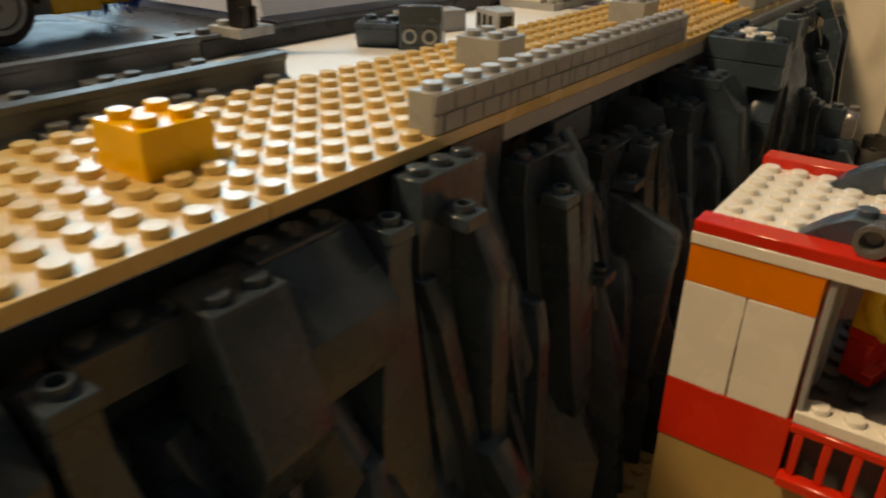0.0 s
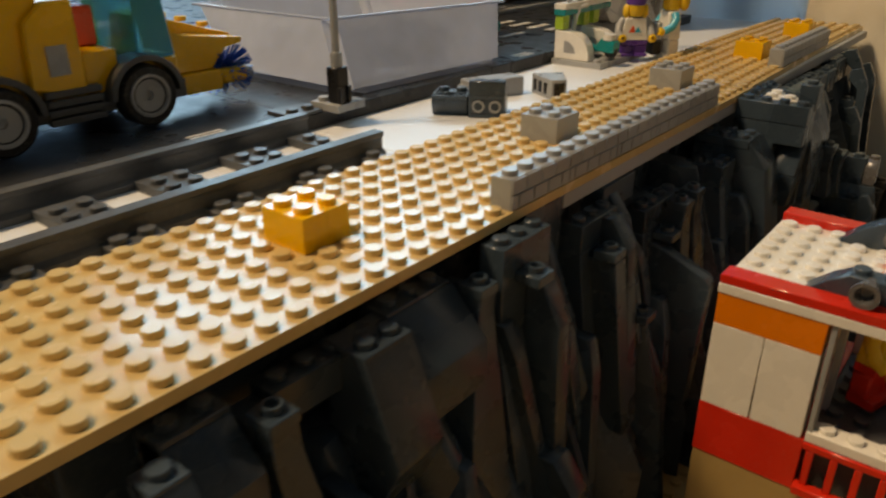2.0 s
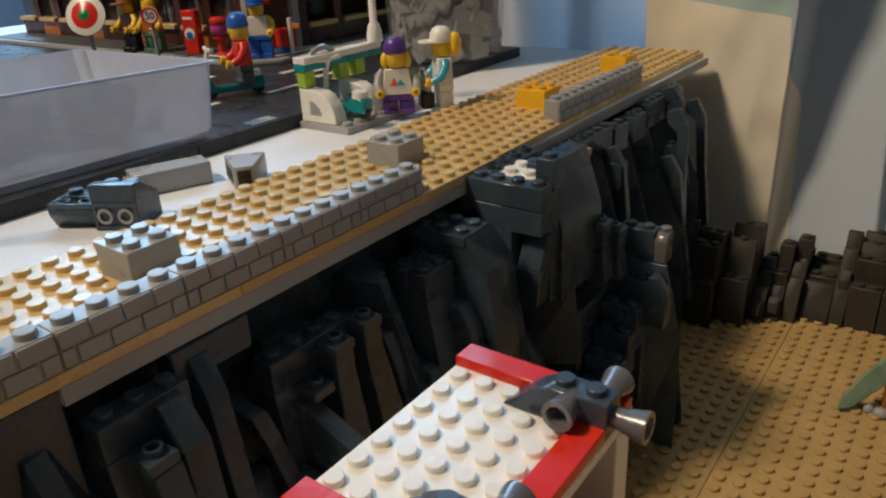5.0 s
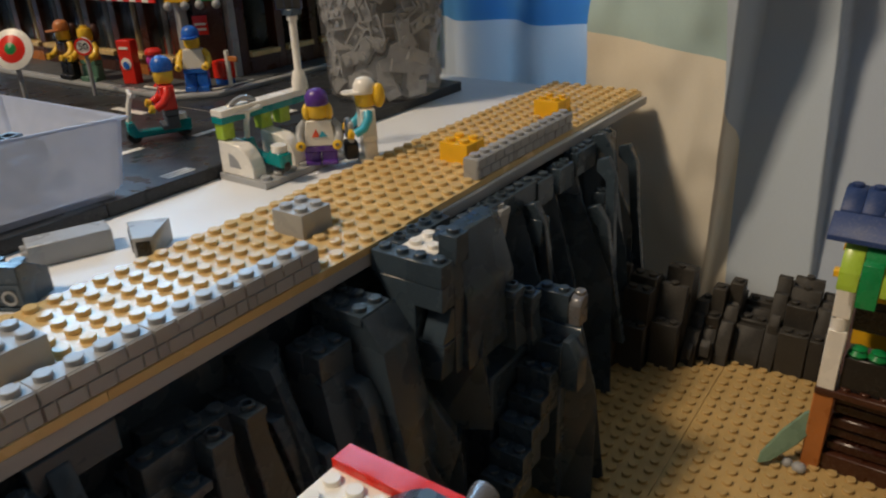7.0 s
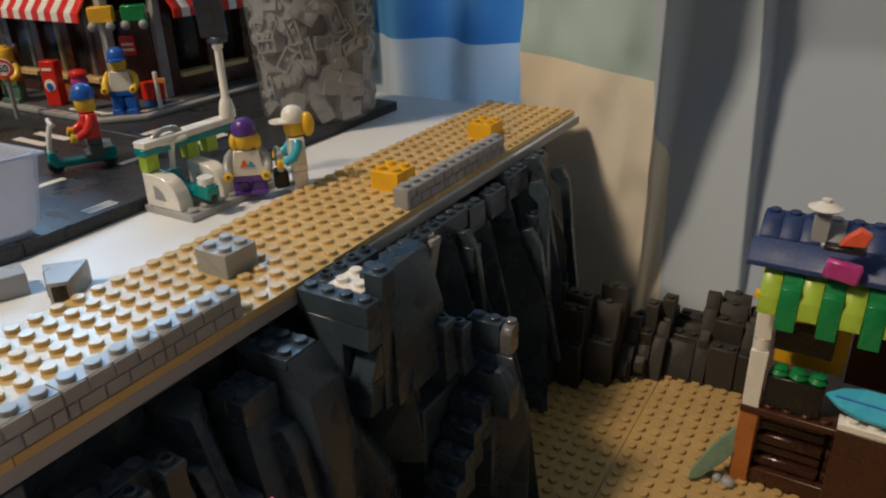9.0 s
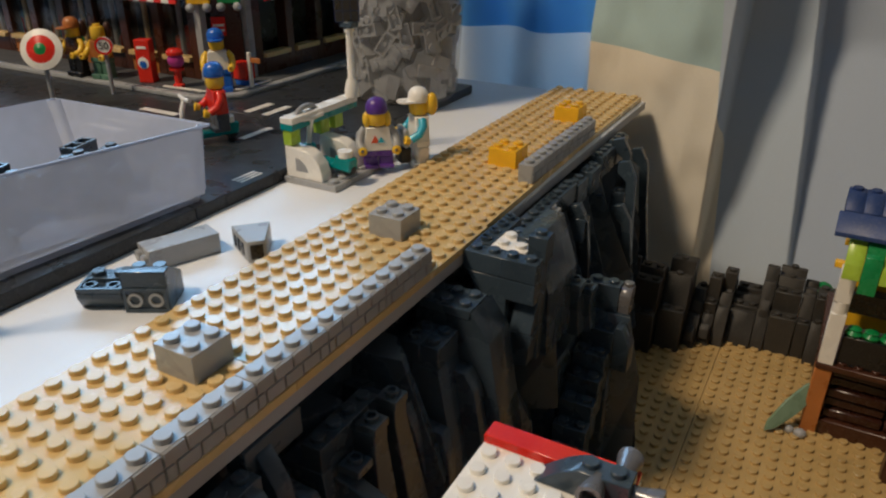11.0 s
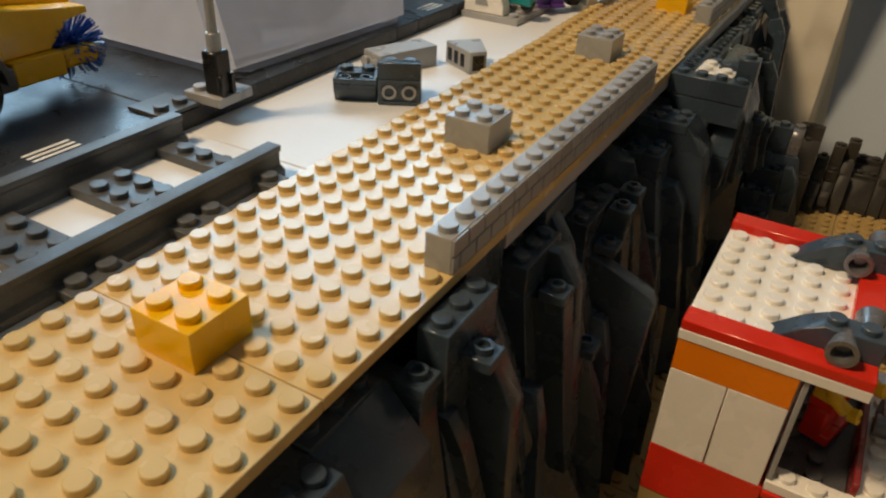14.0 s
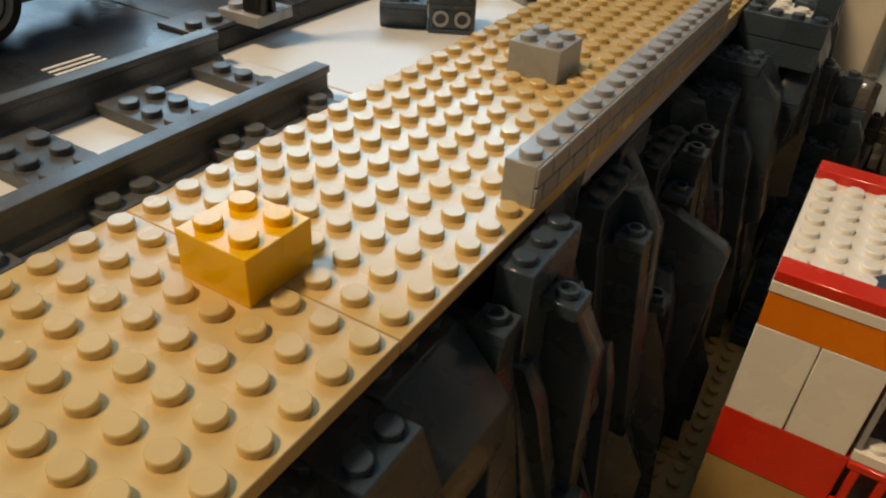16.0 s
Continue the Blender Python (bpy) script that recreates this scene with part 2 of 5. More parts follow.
def curtain_mat():
    m, nt, b = node_mat("printed_curtain_cloth")
    co = nt.nodes.new("ShaderNodeTexCoord")
    sep = nt.nodes.new("ShaderNodeSeparateXYZ")
    link(nt, co.outputs["UV"], sep.inputs[0])
    x, z = sep.outputs["X"], sep.outputs["Y"]

    def below(v, limit):
        n = nt.nodes.new("ShaderNodeMath")
        n.operation = "LESS_THAN"
        link(nt, v, n.inputs[0])
        n.inputs[1].default_value = limit
        return n.outputs[0]

    def pick(fac, a, c):
        mx = nt.nodes.new("ShaderNodeMixRGB")
        link(nt, fac, mx.inputs[0])
        for src, k in ((a, 1), (c, 2)):
            if isinstance(src, tuple):
                mx.inputs[k].default_value = (*src, 1)
            else:
                link(nt, src, mx.inputs[k])
        return mx.outputs[0]

    cream, green, pale = (0.86, 0.80, 0.67), (0.46, 0.61, 0.61), (0.84, 0.90, 0.95)
    slate, mist = (0.50, 0.58, 0.68), (0.46, 0.53, 0.64)
    # height taken along the slightly slanting print
    tilt = nt.nodes.new("ShaderNodeMath")
    tilt.operation = "MULTIPLY_ADD"
    link(nt, x, tilt.inputs[0])
    tilt.inputs[1].default_value = 0.14
    link(nt, z, tilt.inputs[2])
    left = pick(below(z, 0.038), (0.17, 0.49, 0.82), pale)
    mid = pick(below(tilt.outputs[0], 0.032), green, cream)
    right = pick(below(x, 0.1015), mist, slate)
    col = pick(below(x, 0.048), right, mid)
    col = pick(below(x, -0.046), col, left)
    n = noise_node(nt, 1800, 2)
    hsv = nt.nodes.new("ShaderNodeHueSaturation")
    link(nt, col, hsv.inputs["Color"])
    link(nt, ramp(nt, n.outputs["Fac"], 0.97, 1.03), hsv.inputs["Value"])
    link(nt, hsv.outputs[0], b.inputs["Base Color"])
    b.inputs["Roughness"].default_value = 0.85
    bump = nt.nodes.new("ShaderNodeBump")
    bump.inputs["Strength"].default_value, bump.inputs["Distance"].default_value = 0.3, 0.0004
    link(nt, n.outputs["Fac"], bump.inputs["Height"])
    link(nt, bump.outputs[0], b.inputs["Normal"])
    # the sheer left breadth lets daylight through
    tr = nt.nodes.new("ShaderNodeBsdfTranslucent")
    link(nt, col, tr.inputs["Color"])
    half = nt.nodes.new("ShaderNodeMath")
    half.operation = "MULTIPLY"
    link(nt, below(x, -0.046), half.inputs[0])
    half.inputs[1].default_value = 0.55
    mx = nt.nodes.new("ShaderNodeMixShader")
    link(nt, half.outputs[0], mx.inputs[0])
    link(nt, b.outputs[0], mx.inputs[1])
    link(nt, tr.outputs[0], mx.inputs[2])
    link(nt, mx.outputs[0], nt.nodes["Material Output"].inputs["Surface"])
    return m


def curtain():
    nx, nz = 520, 170
    x0, x1, z0, z1 = -0.205, 0.75, -0.80, 0.55
    verts, faces, uv = [], [], []
    for j in range(nz + 1):
        for i in range(nx + 1):
            # columns stand closer together along the layered edges
            f = i / nx
            x, z = (x0 + (0.16 - x0) * f / 0.72 if f < 0.72 else 0.16 + (x1 - 0.16) * (f - 0.72) / 0.28), z0 + (z1 - z0) * j / nz
            wave = noise.noise((x * 9, z * 7, 0.3))
            edge_a = 0.049 + 0.03 * max(z, -0.2) * 0.2
            edge_b = 0.101 - 0.10 * max(min(z, 0.15), -0.15)
            rise = max(0.0, min(z + 0.125, 0.16))
            slate = -0.006 + 0.30 * rise + 0.003 * wave
            mist = slate + 0.004 + 0.22 * rise
            mid = -0.014 + 0.0030 * math.sin((x + 0.05) * 45) + 0.004 * noise.noise((x * 25, z * 18, 2.0)) + 0.0022 * noise.noise((x * 60 + z * 30, z * 40 - x * 20, 5.0)) + 0.0008 * abs(noise.noise((x * 90 - z * 70, z * 120, 8.0)))
            if x < -0.047:
                fold = 0.006 + 0.011 * math.sin(x * 95 + 0.6 + z * 1.5) + 0.004 * wave
            else:
                a = min(max((x - edge_a) / 0.0022, 0), 1)
                b = min(max((x - edge_b) / 0.0022, 0), 1)
                fold = mid * (1 - a) + (slate + 0.004 * math.sin((x - edge_a) / 0.052 * math.pi)) * a * (1 - b) + (mist + 0.004 * math.sin((x - 0.117) * 26)) * b
            verts.append((x, 0.533 + fold, z))
            uv.append((x - (edge_b - 0.101), z))
    for j in range(nz):
        for i in range(nx):
            a = j * (nx + 1) + i
            faces.append((a, a + 1, a + nx + 2, a + nx + 1))
    me = bpy.data.meshes.new("curtain")
    me.from_pydata(verts, [], faces)
    layer = me.uv_layers.new(name="print")
    for lp in me.loops:
        layer.data[lp.index].uv = uv[lp.vertex_index]
    me.materials.append(curtain_mat())
    me.shade_smooth()
    ob = new("curtain", me)
    mod = ob.modifiers.new("cloth", "SOLIDIFY")
    mod.thickness = 0.0012
    return tagged(ob, "hanging curtain printed in blue, cream and pale green blocks", "curtain")


curtain()

# ---- tables and boards ----
table = thing("display_board", "white board that carries the upper street, on legs", "table")
part("top", Shape().box(-0.80, 0.0778, -0.0052, -0.0012, 0.5135, 0.0, 0.0004), BOARD, table)
part("top", Shape().box(-0.80, -0.60, -0.0052, -0.0085, 0.0776, 0.0, 0.0004), BOARD, table)
# added grey strip that darkens the white edge as if in shade
part("edge_shade", Shape().box(-0.0011, 0.0780, -0.0050, -0.0004, 0.5133, -0.0002, 0.0001), EDGESHADE, table, "board edge greyed for shade")
part("support_beam", Shape().box(-0.79, -0.55, -0.0600, -0.080, 0.505, -0.0052, 0.0005), WOOD, table)
for x, y in ((-0.76, -0.5), (-0.76, 0.46), (-0.14, -0.5), (-0.14, 0.46)):
    part("leg", Shape().box(x - 0.02, y - 0.02, -0.88, x + 0.02, y + 0.02, -0.0600, 0.001), WOOD, table)
low = thing("low_table", "pale wooden table below the sand-coloured plates", "table")
part("top", Shape().box(-0.075, -0.55, G - 0.026, 0.85, 0.56, G - P, 0.001), WOOD, low)
for x, y in ((-0.04, -0.5), (-0.04, 0.5), (0.8, -0.5), (0.8, 0.5)):
    part("leg", Shape().box(x - 0.02, y - 0.02, -0.88, x + 0.02, y + 0.02, G - 0.026, 0.001), WOOD, low)

# ---- the tan strip ----
for k in range(-2, 4):
    y0, ny = k * 16 * S, 16
    single("tan_plate", Shape().box(-8 * S, 0.00006, 0.0, 0, ny * S - 0.00006, P, 0.0002).studs(-8 * S, 0, 8, ny, P),
           TAN, "tan plastic building plate with studs, laid along the board edge", "building plate", "tan plates of the strip",
           m=pose(-0.0035 if k == 3 else -0.0012 if k == 2 else 0, y0, 0, 0, 0, 1.1 if k == 2 else 0))


def brick(name, nx, ny, mat, label, x, y, z=P, group="", h=B, turn=0.0):
    """A studded brick with its near right corner at x, y."""
    sh = Shape().box(-nx * S + 0.0001, 0.0001, 0, -0.0001, ny * S - 0.0001, h, 0.0002).studs(-nx * S, 0, nx, ny, h)
    return single(name, sh, mat, label, "toy brick", group, m=pose(x, y, z, 0, 0, turn))


for x, y in ((-3, -1), (-2.4, 41), (-2.45, 53)):
    brick("yellow_brick", 2, 2, YELLOW, "yellow two by two brick on the tan plates", x * S, y * S, group="yellow bricks")
for y in (14, 28):
    brick("grey_brick", 2, 2, GREY, "light grey two by two brick on the tan plates", -3 * S, y * S, group="grey bricks")


def masonry_brick(y):
    """1x4 brick whose outer face is moulded as brickwork."""
    t = thing("masonry_brick", "light grey one by four brick moulded like brickwork", "toy brick", "masonry bricks", at=(0, y, P))
    part("body", Shape().box(-S + 0.0001, 0.0001, 0, -0.0006, 4 * S - 0.0001, B, 0.0002).studs(-S, 0, 1, 4, B), GREY, t)
    rows = ((0.0003, B / 2 - 0.0002, (0, 0.0035, 0.0115, 0.0195, 0.0275, 0.032)), (B / 2 + 0.0002, B - 0.0003, (0, 0.0075, 0.0155, 0.0235, 0.032)))
    for z0, z1, cuts in rows:
        for a, b in zip(cuts, cuts[1:]):
            part("brick_course", Shape().box(-0.0008, a + 0.0003, z0, 0.0, b - 0.0003, z1, 0.0002), GREY, t)
    return t


first = masonry_brick(6 * S)
for y in (10, 14, 18, 22, 39, 43, 47):
    copy_thing(first, pose(-0.003 if y > 30 else 0, y * S, P))

# ---- railway track ----
CX = -0.0935


def track():
    t = thing("railway_track", "dark grey toy railway track with studded sleepers", "railway track")
    y1, y0 = 0.0710, -0.31
    for sx in (-0.020, 0.020):
        poly = [(CX + sx + u, v) for u, v in ((-0.0034, 0), (0.0034, 0), (0.0034, 0.0022), (0.0016, 0.0034), (0.0016, 0.0072), (0.0024, 0.0078), (0.0024, 0.0096), (-0.0024, 0.0096), (-0.0024, 0.0078), (-0.0016, 0.0072), (-0.0016, 0.0034), (-0.0034, 0.0022))]
        for a, b in ((y0, -0.0605), (-0.0600, y1)):
            part("rail", Shape().prism(poly, a, b, "y", 0.00015), DARKTRACK, t)
    rows = [(0.0580, 1)] + [(0.0275 - 0.032 * k, 2) for k in range(10)]
    for ya, n in rows:
        part("sleeper", Shape().box(CX - 0.0165, ya, 0, CX + 0.0165, ya + n * S, P, 0.0002).studs(CX - 0.012, ya, 3, n, P), DARKTRACK, t)
        part("sleeper_end", Shape().box(CX + 0.0202, ya, 0, -0.0642, ya + n * S, P, 0.0002).studs(-0.0721, ya, 1, n, P), DARKTRACK, t)


track()

# ---- road plates ----
RZ = 0.0064
EDGE = -0.1185
for a, b in ((-0.60, -0.052), (-0.052, 0.076), (0.076, 0.204), (0.204, 0.332), (0.332, 0.474)):
    sh = Shape().box(-0.62, a + 0.0001, 0.0, EDGE, b - 0.0001, RZ, 0.0004)
    if b < 0.45:
        sh.box(EDGE - 0.007, b - 0.020, RZ, EDGE - 0.0008, b - 0.001, RZ + 0.0001, 0)
    single("road_plate", sh, ROAD, "glossy dark grey road plate on the white board", "road plate", "road plates", kind="structure")
single("road_plate_studs", Shape().studs(EDGE - 2 * S, 0.426, 1, 5, RZ - 0.001), DARKTRACK, "row of dark studs at the road plate's end", "road plate", kind="structure")


def stripe(x0, y0, x1, y1, w=0.0):
    single("road_marking", Shape().box(x0, y0, RZ, x1, y1, RZ + 0.00015, 0), WHITE, "white painted road marking", "road marking", "road markings", kind="structure")


for k in range(4):
    stripe(-0.275, 0.3065 - k * 0.0135, -0.243, 0.3120 - k * 0.0135)
for k in range(4):
    stripe(-0.2130 + k * 0.0150, 0.336, -0.2075 + k * 0.0150, 0.360)
stripe(-0.1750, 0.291, -0.1705, 0.316)
stripe(-0.1810, 0.238, -0.1765, 0.263)
for k in range(3):
    stripe(-0.1295 + k * 0.0026, 0.028, -0.1283 + k * 0.0026, 0.043)
    stripe(-0.1295 + k * 0.0026, 0.238, -0.1283 + k * 0.0026, 0.253)
single("road_edge_tile", Shape().box(EDGE - 2 * S, 0.0690, RZ, EDGE - 0.0002, 0.0852, RZ + 0.0012, 0.0002).studs(EDGE - S - 0.001, 0.0692, 1, 2, RZ + 0.0012), DARKTRACK, "dark grey studded tile at the road edge", "road tile")

# ---- flag pole ----
fp = thing("sign_post", "grey rod in a black holder on a grey plate", "sign post", at=(-0.1190, 0.0942, RZ), turn=2)
part("base_plate", Shape().box(-S, -S, 0, S, S, P, 0.0002).studs(-S, -S, 2, 2, P, ((1, 0), (1, 1))), GREY, fp)
fp.location.z = RZ
part("holder", Shape().box(0.0000, -0.0060, P, 0.0064, 0.0008, P + 0.0145, 0.0006), BLACK, fp)
part("clip", Shape().box(0.0062, -0.0060, P, 0.0078, -0.0042, P + 0.007, 0.0003).box(0.0062, -0.0010, P, 0.0078, 0.0008, P + 0.007, 0.0003), BLACK, fp)
part("rod", Shape().cyl(0.0032, -0.0026, P + 0.0145, 0.0235, 0.0024, 14).cyl(0.0032, -0.0026, 0.0235, 0.15, 0.00165, 12), GREY, fp, "pale grey plastic rod")

# ---- frosted storage box ----


def loop_box(bot, top, z0, z1, t):
    """An open box from four bottom and four top corners, with walls t thick."""
    bm = bmesh.new()
    lo = [bm.verts.new((*p, z0)) for p in bot]
    hi = [bm.verts.new((*p, z1)) for p in top]
    bm.faces.new(lo[::-1])
    for i in range(4):
        bm.faces.new((lo[i], lo[(i + 1) % 4], hi[(i + 1) % 4], hi[i]))
    bmesh.ops.bevel(bm, geom=[e for e in bm.edges if len(e.link_faces) == 2], offset=0.004, segments=3, affect="EDGES")
    bmesh.ops.solidify(bm, geom=bm.faces[:], thickness=t)
    return Shape().take(bm)


box = thing("storage_box", "open frosted plastic box holding dark bricks, on the road plates", "storage box")
part("shell", loop_box([(-0.126, 0.107), (-0.119, 0.215), (-0.213, 0.216), (-0.213, 0.1065)], [(-0.150, 0.120), (-0.1285, 0.2277), (-0.231, 0.223), (-0.252, 0.118)], RZ, 0.037, 0.0010), FROST, box)
rim = Shape()
corner = [(-0.150, 0.120), (-0.1285, 0.2277), (-0.231, 0.223), (-0.252, 0.118)]
for (xa, ya), (xb, yb) in zip(corner, corner[1:] + corner[:1]):
    rim.tube([(xa, ya, 0.0368), (xb, yb, 0.0368)], 0.0007, 6)
part("rim", rim, FROST, box)
random.seed(4)
for k in range(30):
    x, y, a = -0.204 + random.random() * 0.066, 0.126 + random.random() * 0.076, random.choice((0, 15, 60, 90, 120)) + random.random() * 20
    if k % 2:
        sh = Shape().box(-S, -0.5 * S, 0, S, 0.5 * S, B, 0.0002).studs(-S, -0.5 * S, 2, 1, B)
    else:
        sh = Shape().box(-S, -0.5 * S, 0, S, 0.5 * S, 0.0076, 0.0002)
        for p in ((-S, -0.004, S, -0.0028), (-S, 0.0028, S, 0.004), (-S, -0.0028, -S + 0.0012, 0.0028), (S - 0.0012, -0.0028, S, 0.0028), (-0.0006, -0.0028, 0.0006, 0.0028)):
            sh.box(p[0], p[1], 0.0076, p[2], p[3], B, 0)
    single("loose_brick", sh, DARK, "dark grey brick lying in the frosted box", "toy brick", "bricks in the box", m=pose(x, y, RZ + 0.0014 + (k // 17) * 0.0098, 0, 0, a))

# ---- loose pieces on the board ----


def inverted_slope(x, y, turn, tip):
    t = thing("inverted_slope_brick", "dark grey sloped brick lying upside down on the board", "toy brick", "dark sloped bricks", at=(x, y, 0), turn=turn)
    if not tip:
        part("body", Shape().prism([(-0.0078, 0.0072), (-0.0078, 0.0050), (-0.0050, 0), (0.0078, 0), (0.0078, 0.0072)], -0.0078, 0.0078, "x", 0.0003), DARK, t)
        part("rim", Shape().box(-0.0078, -0.0078, 0.0072, 0.0078, -0.0066, 0.0090, 0.0001).box(-0.0078, -0.0066, 0.0072, -0.0066, 0.0078, 0.0090, 0.0001).box(0.0066, -0.0066, 0.0072, 0.0078, 0.0078, 0.0090, 0.0001).box(-0.0066, 0.0004, 0.0072, 0.0066, 0.0078, 0.0088, 0.0001), DARK, t)
        part("stud", Shape().studs(-S, 0, 2, 1, 0.0088), DARK, t)
        part("tube", Shape().studs(-S, -S, 2, 1, 0.0072, hollow=True), DARK, t)
    else:
        part("body", Shape().prism([(-0.0078, 0.0), (-0.0078, 0.0156), (-0.003, 0.0156), (0.0078, 0.009), (0.0078, 0.0)], -0.0078, 0.0078, "x", 0.0003), DARK, t)
        part("rim", Shape().box(-0.0076, -0.0084, 0.0003, 0.0076, -0.0078, 0.0016, 0).box(-0.0076, -0.0084, 0.0084, 0.0076, -0.0078, 0.0096, 0).box(-0.0076, -0.0084, 0.0016, -0.0064, -0.0078, 0.0084, 0).box(0.0064, -0.0084, 0.0016, 0.0076, -0.0078, 0.0084, 0), DARK, t)
        part("tube", Shape().lathe([(0.0027, 0), (0.0027, 0.0012), (0.0018, 0.0012), (0.0018, -0.001)], 14, pose(-0.0036, -0.0074, 0.005, 90)).lathe([(0.0027, 0), (0.0027, 0.0012), (0.0018, 0.0012), (0.0018, -0.001)], 14, pose(0.0036, -0.0074, 0.005, 90)), GREY, t)
        part("stud", Shape().cyl(-0.0036, 0.0, 0.0135, 0.0150, 0.0024, m=None).cyl(0.0036, 0.0, 0.0135, 0.0150, 0.0024), DARK, t)


inverted_slope(-0.0922, 0.1370, 30, False)
inverted_slope(-0.0780, 0.1448, 30, True)
sl = thing("tall_slope_brick", "light grey tall sloped brick lying on its side", "toy brick", at=(-0.0975, 0.1750, 0), turn=69)
part("body", Shape().prism([(-0.0144, -0.006), (0.0144, -0.006), (0.0144, 0.006), (-0.0144, 0.006)], 0.0, 0.0085, "z", 0.0003), GREY, sl)
part("stud", Shape().cyl(0, 0, 0, 0.0018, 0.0024, m=pose(-0.0144, -0.0032, 0.0042, 0, -90)).cyl(0, 0, 0, 0.0018, 0.0024, m=pose(-0.0144, 0.0032, 0.0042, 0, -90)), GREY, sl)
wd = thing("wedge_slope_brick", "light grey wedge brick lying with its open end outward", "toy brick", at=(-0.0738, 0.1920, 0), turn=-41.5)
part("body", Shape().prism([(-0.0095, -0.0078), (0.0090, -0.0036), (0.0090, 0.0036), (-0.0095, 0.0078)], 0.0, 0.0092, "z", 0.0003), GREY, wd)
# the hollow is not cut; its shade is a thin black slab
part("opening", Shape().box(0.00895, -0.0025, 0.0016, 0.00925, 0.0025, 0.0078, 0), BLACK, wd, "black patch painted as shade of the wedge's hollow end")
for k in range(3):
    part("notch", Shape().box(-0.0008, -0.0003, 0.0020, 0.0018, 0.0003, 0.0072, 0, m=pose(-0.0065 + k * 0.0048, -0.0072 + k * 0.00109, 0, 0, 0, 12.8)), BLACK, wd)

# ---- cliff of dark grey rock pieces ----
cliff = thing("rock_cliff", "cliff built of dark grey rock panels and slopes below the board", "rock cliff")
FOOT = G


def shard(y0, y1, zt, zb, xt, xb, ridge=(0.5, 0.5, 0.5), lean=0.0, x0=-0.014, belly=0.55, cut=0.4):
    """A faceted rock panel whose ridge wanders from side to side as it falls."""
    bm = bmesh.new()
    w = y1 - y0
    rings = []
    for f, r, narrow in ((0.0, ridge[0], 0.16), (cut, ridge[1], 0.0), (1.0, ridge[2], 0.05)):
        z = zt + (zb - zt) * f
        xf = xt + (xb - xt) * (f if f in (0.0, 1.0) else min(1.0, cut * (1.25 + belly)))
        s, d = lean * (1 - f), xf - x0
        a, b = y0 + s + narrow * w, y1 + s - narrow * w
        rings.append([bm.verts.new(p) for p in ((x0, a, z), (x0 + 0.45 * d, a, z), (xf, a + (b - a) * max(r - 0.16, 0.03), z), (xf - 0.08 * d, a + (b - a) * min(r + 0.16, 0.97), z), (x0 + 0.50 * d, b, z), (x0, b, z))])
    for p, q in zip(rings, rings[1:]):
        for i in range(6):
            bm.faces.new((p[i], p[(i + 1) % 6], q[(i + 1) % 6], q[i]))
    bm.faces.new(rings[0]), bm.faces.new(rings[-1][::-1])
    bmesh.ops.triangulate(bm, faces=[f for f in bm.faces if len(f.verts) == 4])
    bmesh.ops.recalc_face_normals(bm, faces=bm.faces[:])
    bmesh.ops.bevel(bm, geom=bm.edges[:], offset=0.00018, segments=1, affect="EDGES")
    return part("rock_panel", Shape().take(bm), DARK, cliff)


def ledge(x0, y0, nx, ny, zt, h=B, hollow=False, name="rock_brick", skip=()):
    return part(name, Shape().box(x0, y0, zt - h, x0 + nx * S, y0 + ny * S, zt, 0.0003).studs(x0, y0, nx, ny, zt, skip, hollow=hollow), DARK, cliff)


def profile(y0, w, pts, name="slope_brick", shear=0.0):
    """A brick with a side profile of (x, z) pairs, drawn along the cliff; shear leans its foot sideways."""
    sh = Shape().prism(pts, y0, y0 + w, "y", 0.0003)
    if shear:
        top = max(v for u, v in pts)
        sh.v = [(a, b + (top - c) * shear, c) for a, b, c in sh.v]
    return part(name, sh, DARK, cliff)


def slope45(x0, y0, w, zt, run=0.0078, drop=0.0096, foot=0.030, top=0.0002):
    """A short slope that falls towards +x over a plain upright face."""
    return profile(y0, w, [(x0 - 0.010, zt), (x0 + top, zt), (x0 + run, zt - drop), (x0 + run, zt - drop - foot), (x0 - 0.010, zt - drop - foot)])


def stud_column(x0, y0, zt, flare=0.008, depth=0.060, shear=0.0, hollow=True):
    """A one-stud plate over a slim body that spreads out as it falls."""
    ledge(x0, y0, 1, 1, zt, P, hollow, "hollow_stud_plate")
    body = profile(y0 + 0.0003, S - 0.0006, [(x0 - 0.008, zt - P), (x0 + S - 0.0006, zt - P), (x0 + S - 0.0006, zt - 0.010), (x0 + S + flare, zt - depth), (x0 - 0.008, zt - depth)], "slim_slope_brick", shear)
    for v in body.data.vertices:
        v.co.y += (v.co.y - y0 - S / 2) * max(0.0, zt - 0.010 - v.co.z) * 16


part("rock_backing", Shape().box(-0.079, -0.078, FOOT, -0.014, 0.49, -0.0062, 0.0005), DARK, cliff)
# added black block: stands for the deep shade beneath the near boards
part("dark_backing", Shape().box(-0.079, -0.300, FOOT, -0.046, -0.0782, -0.0062, 0.0005), BLACK, cliff, "black block added as shade under the board")

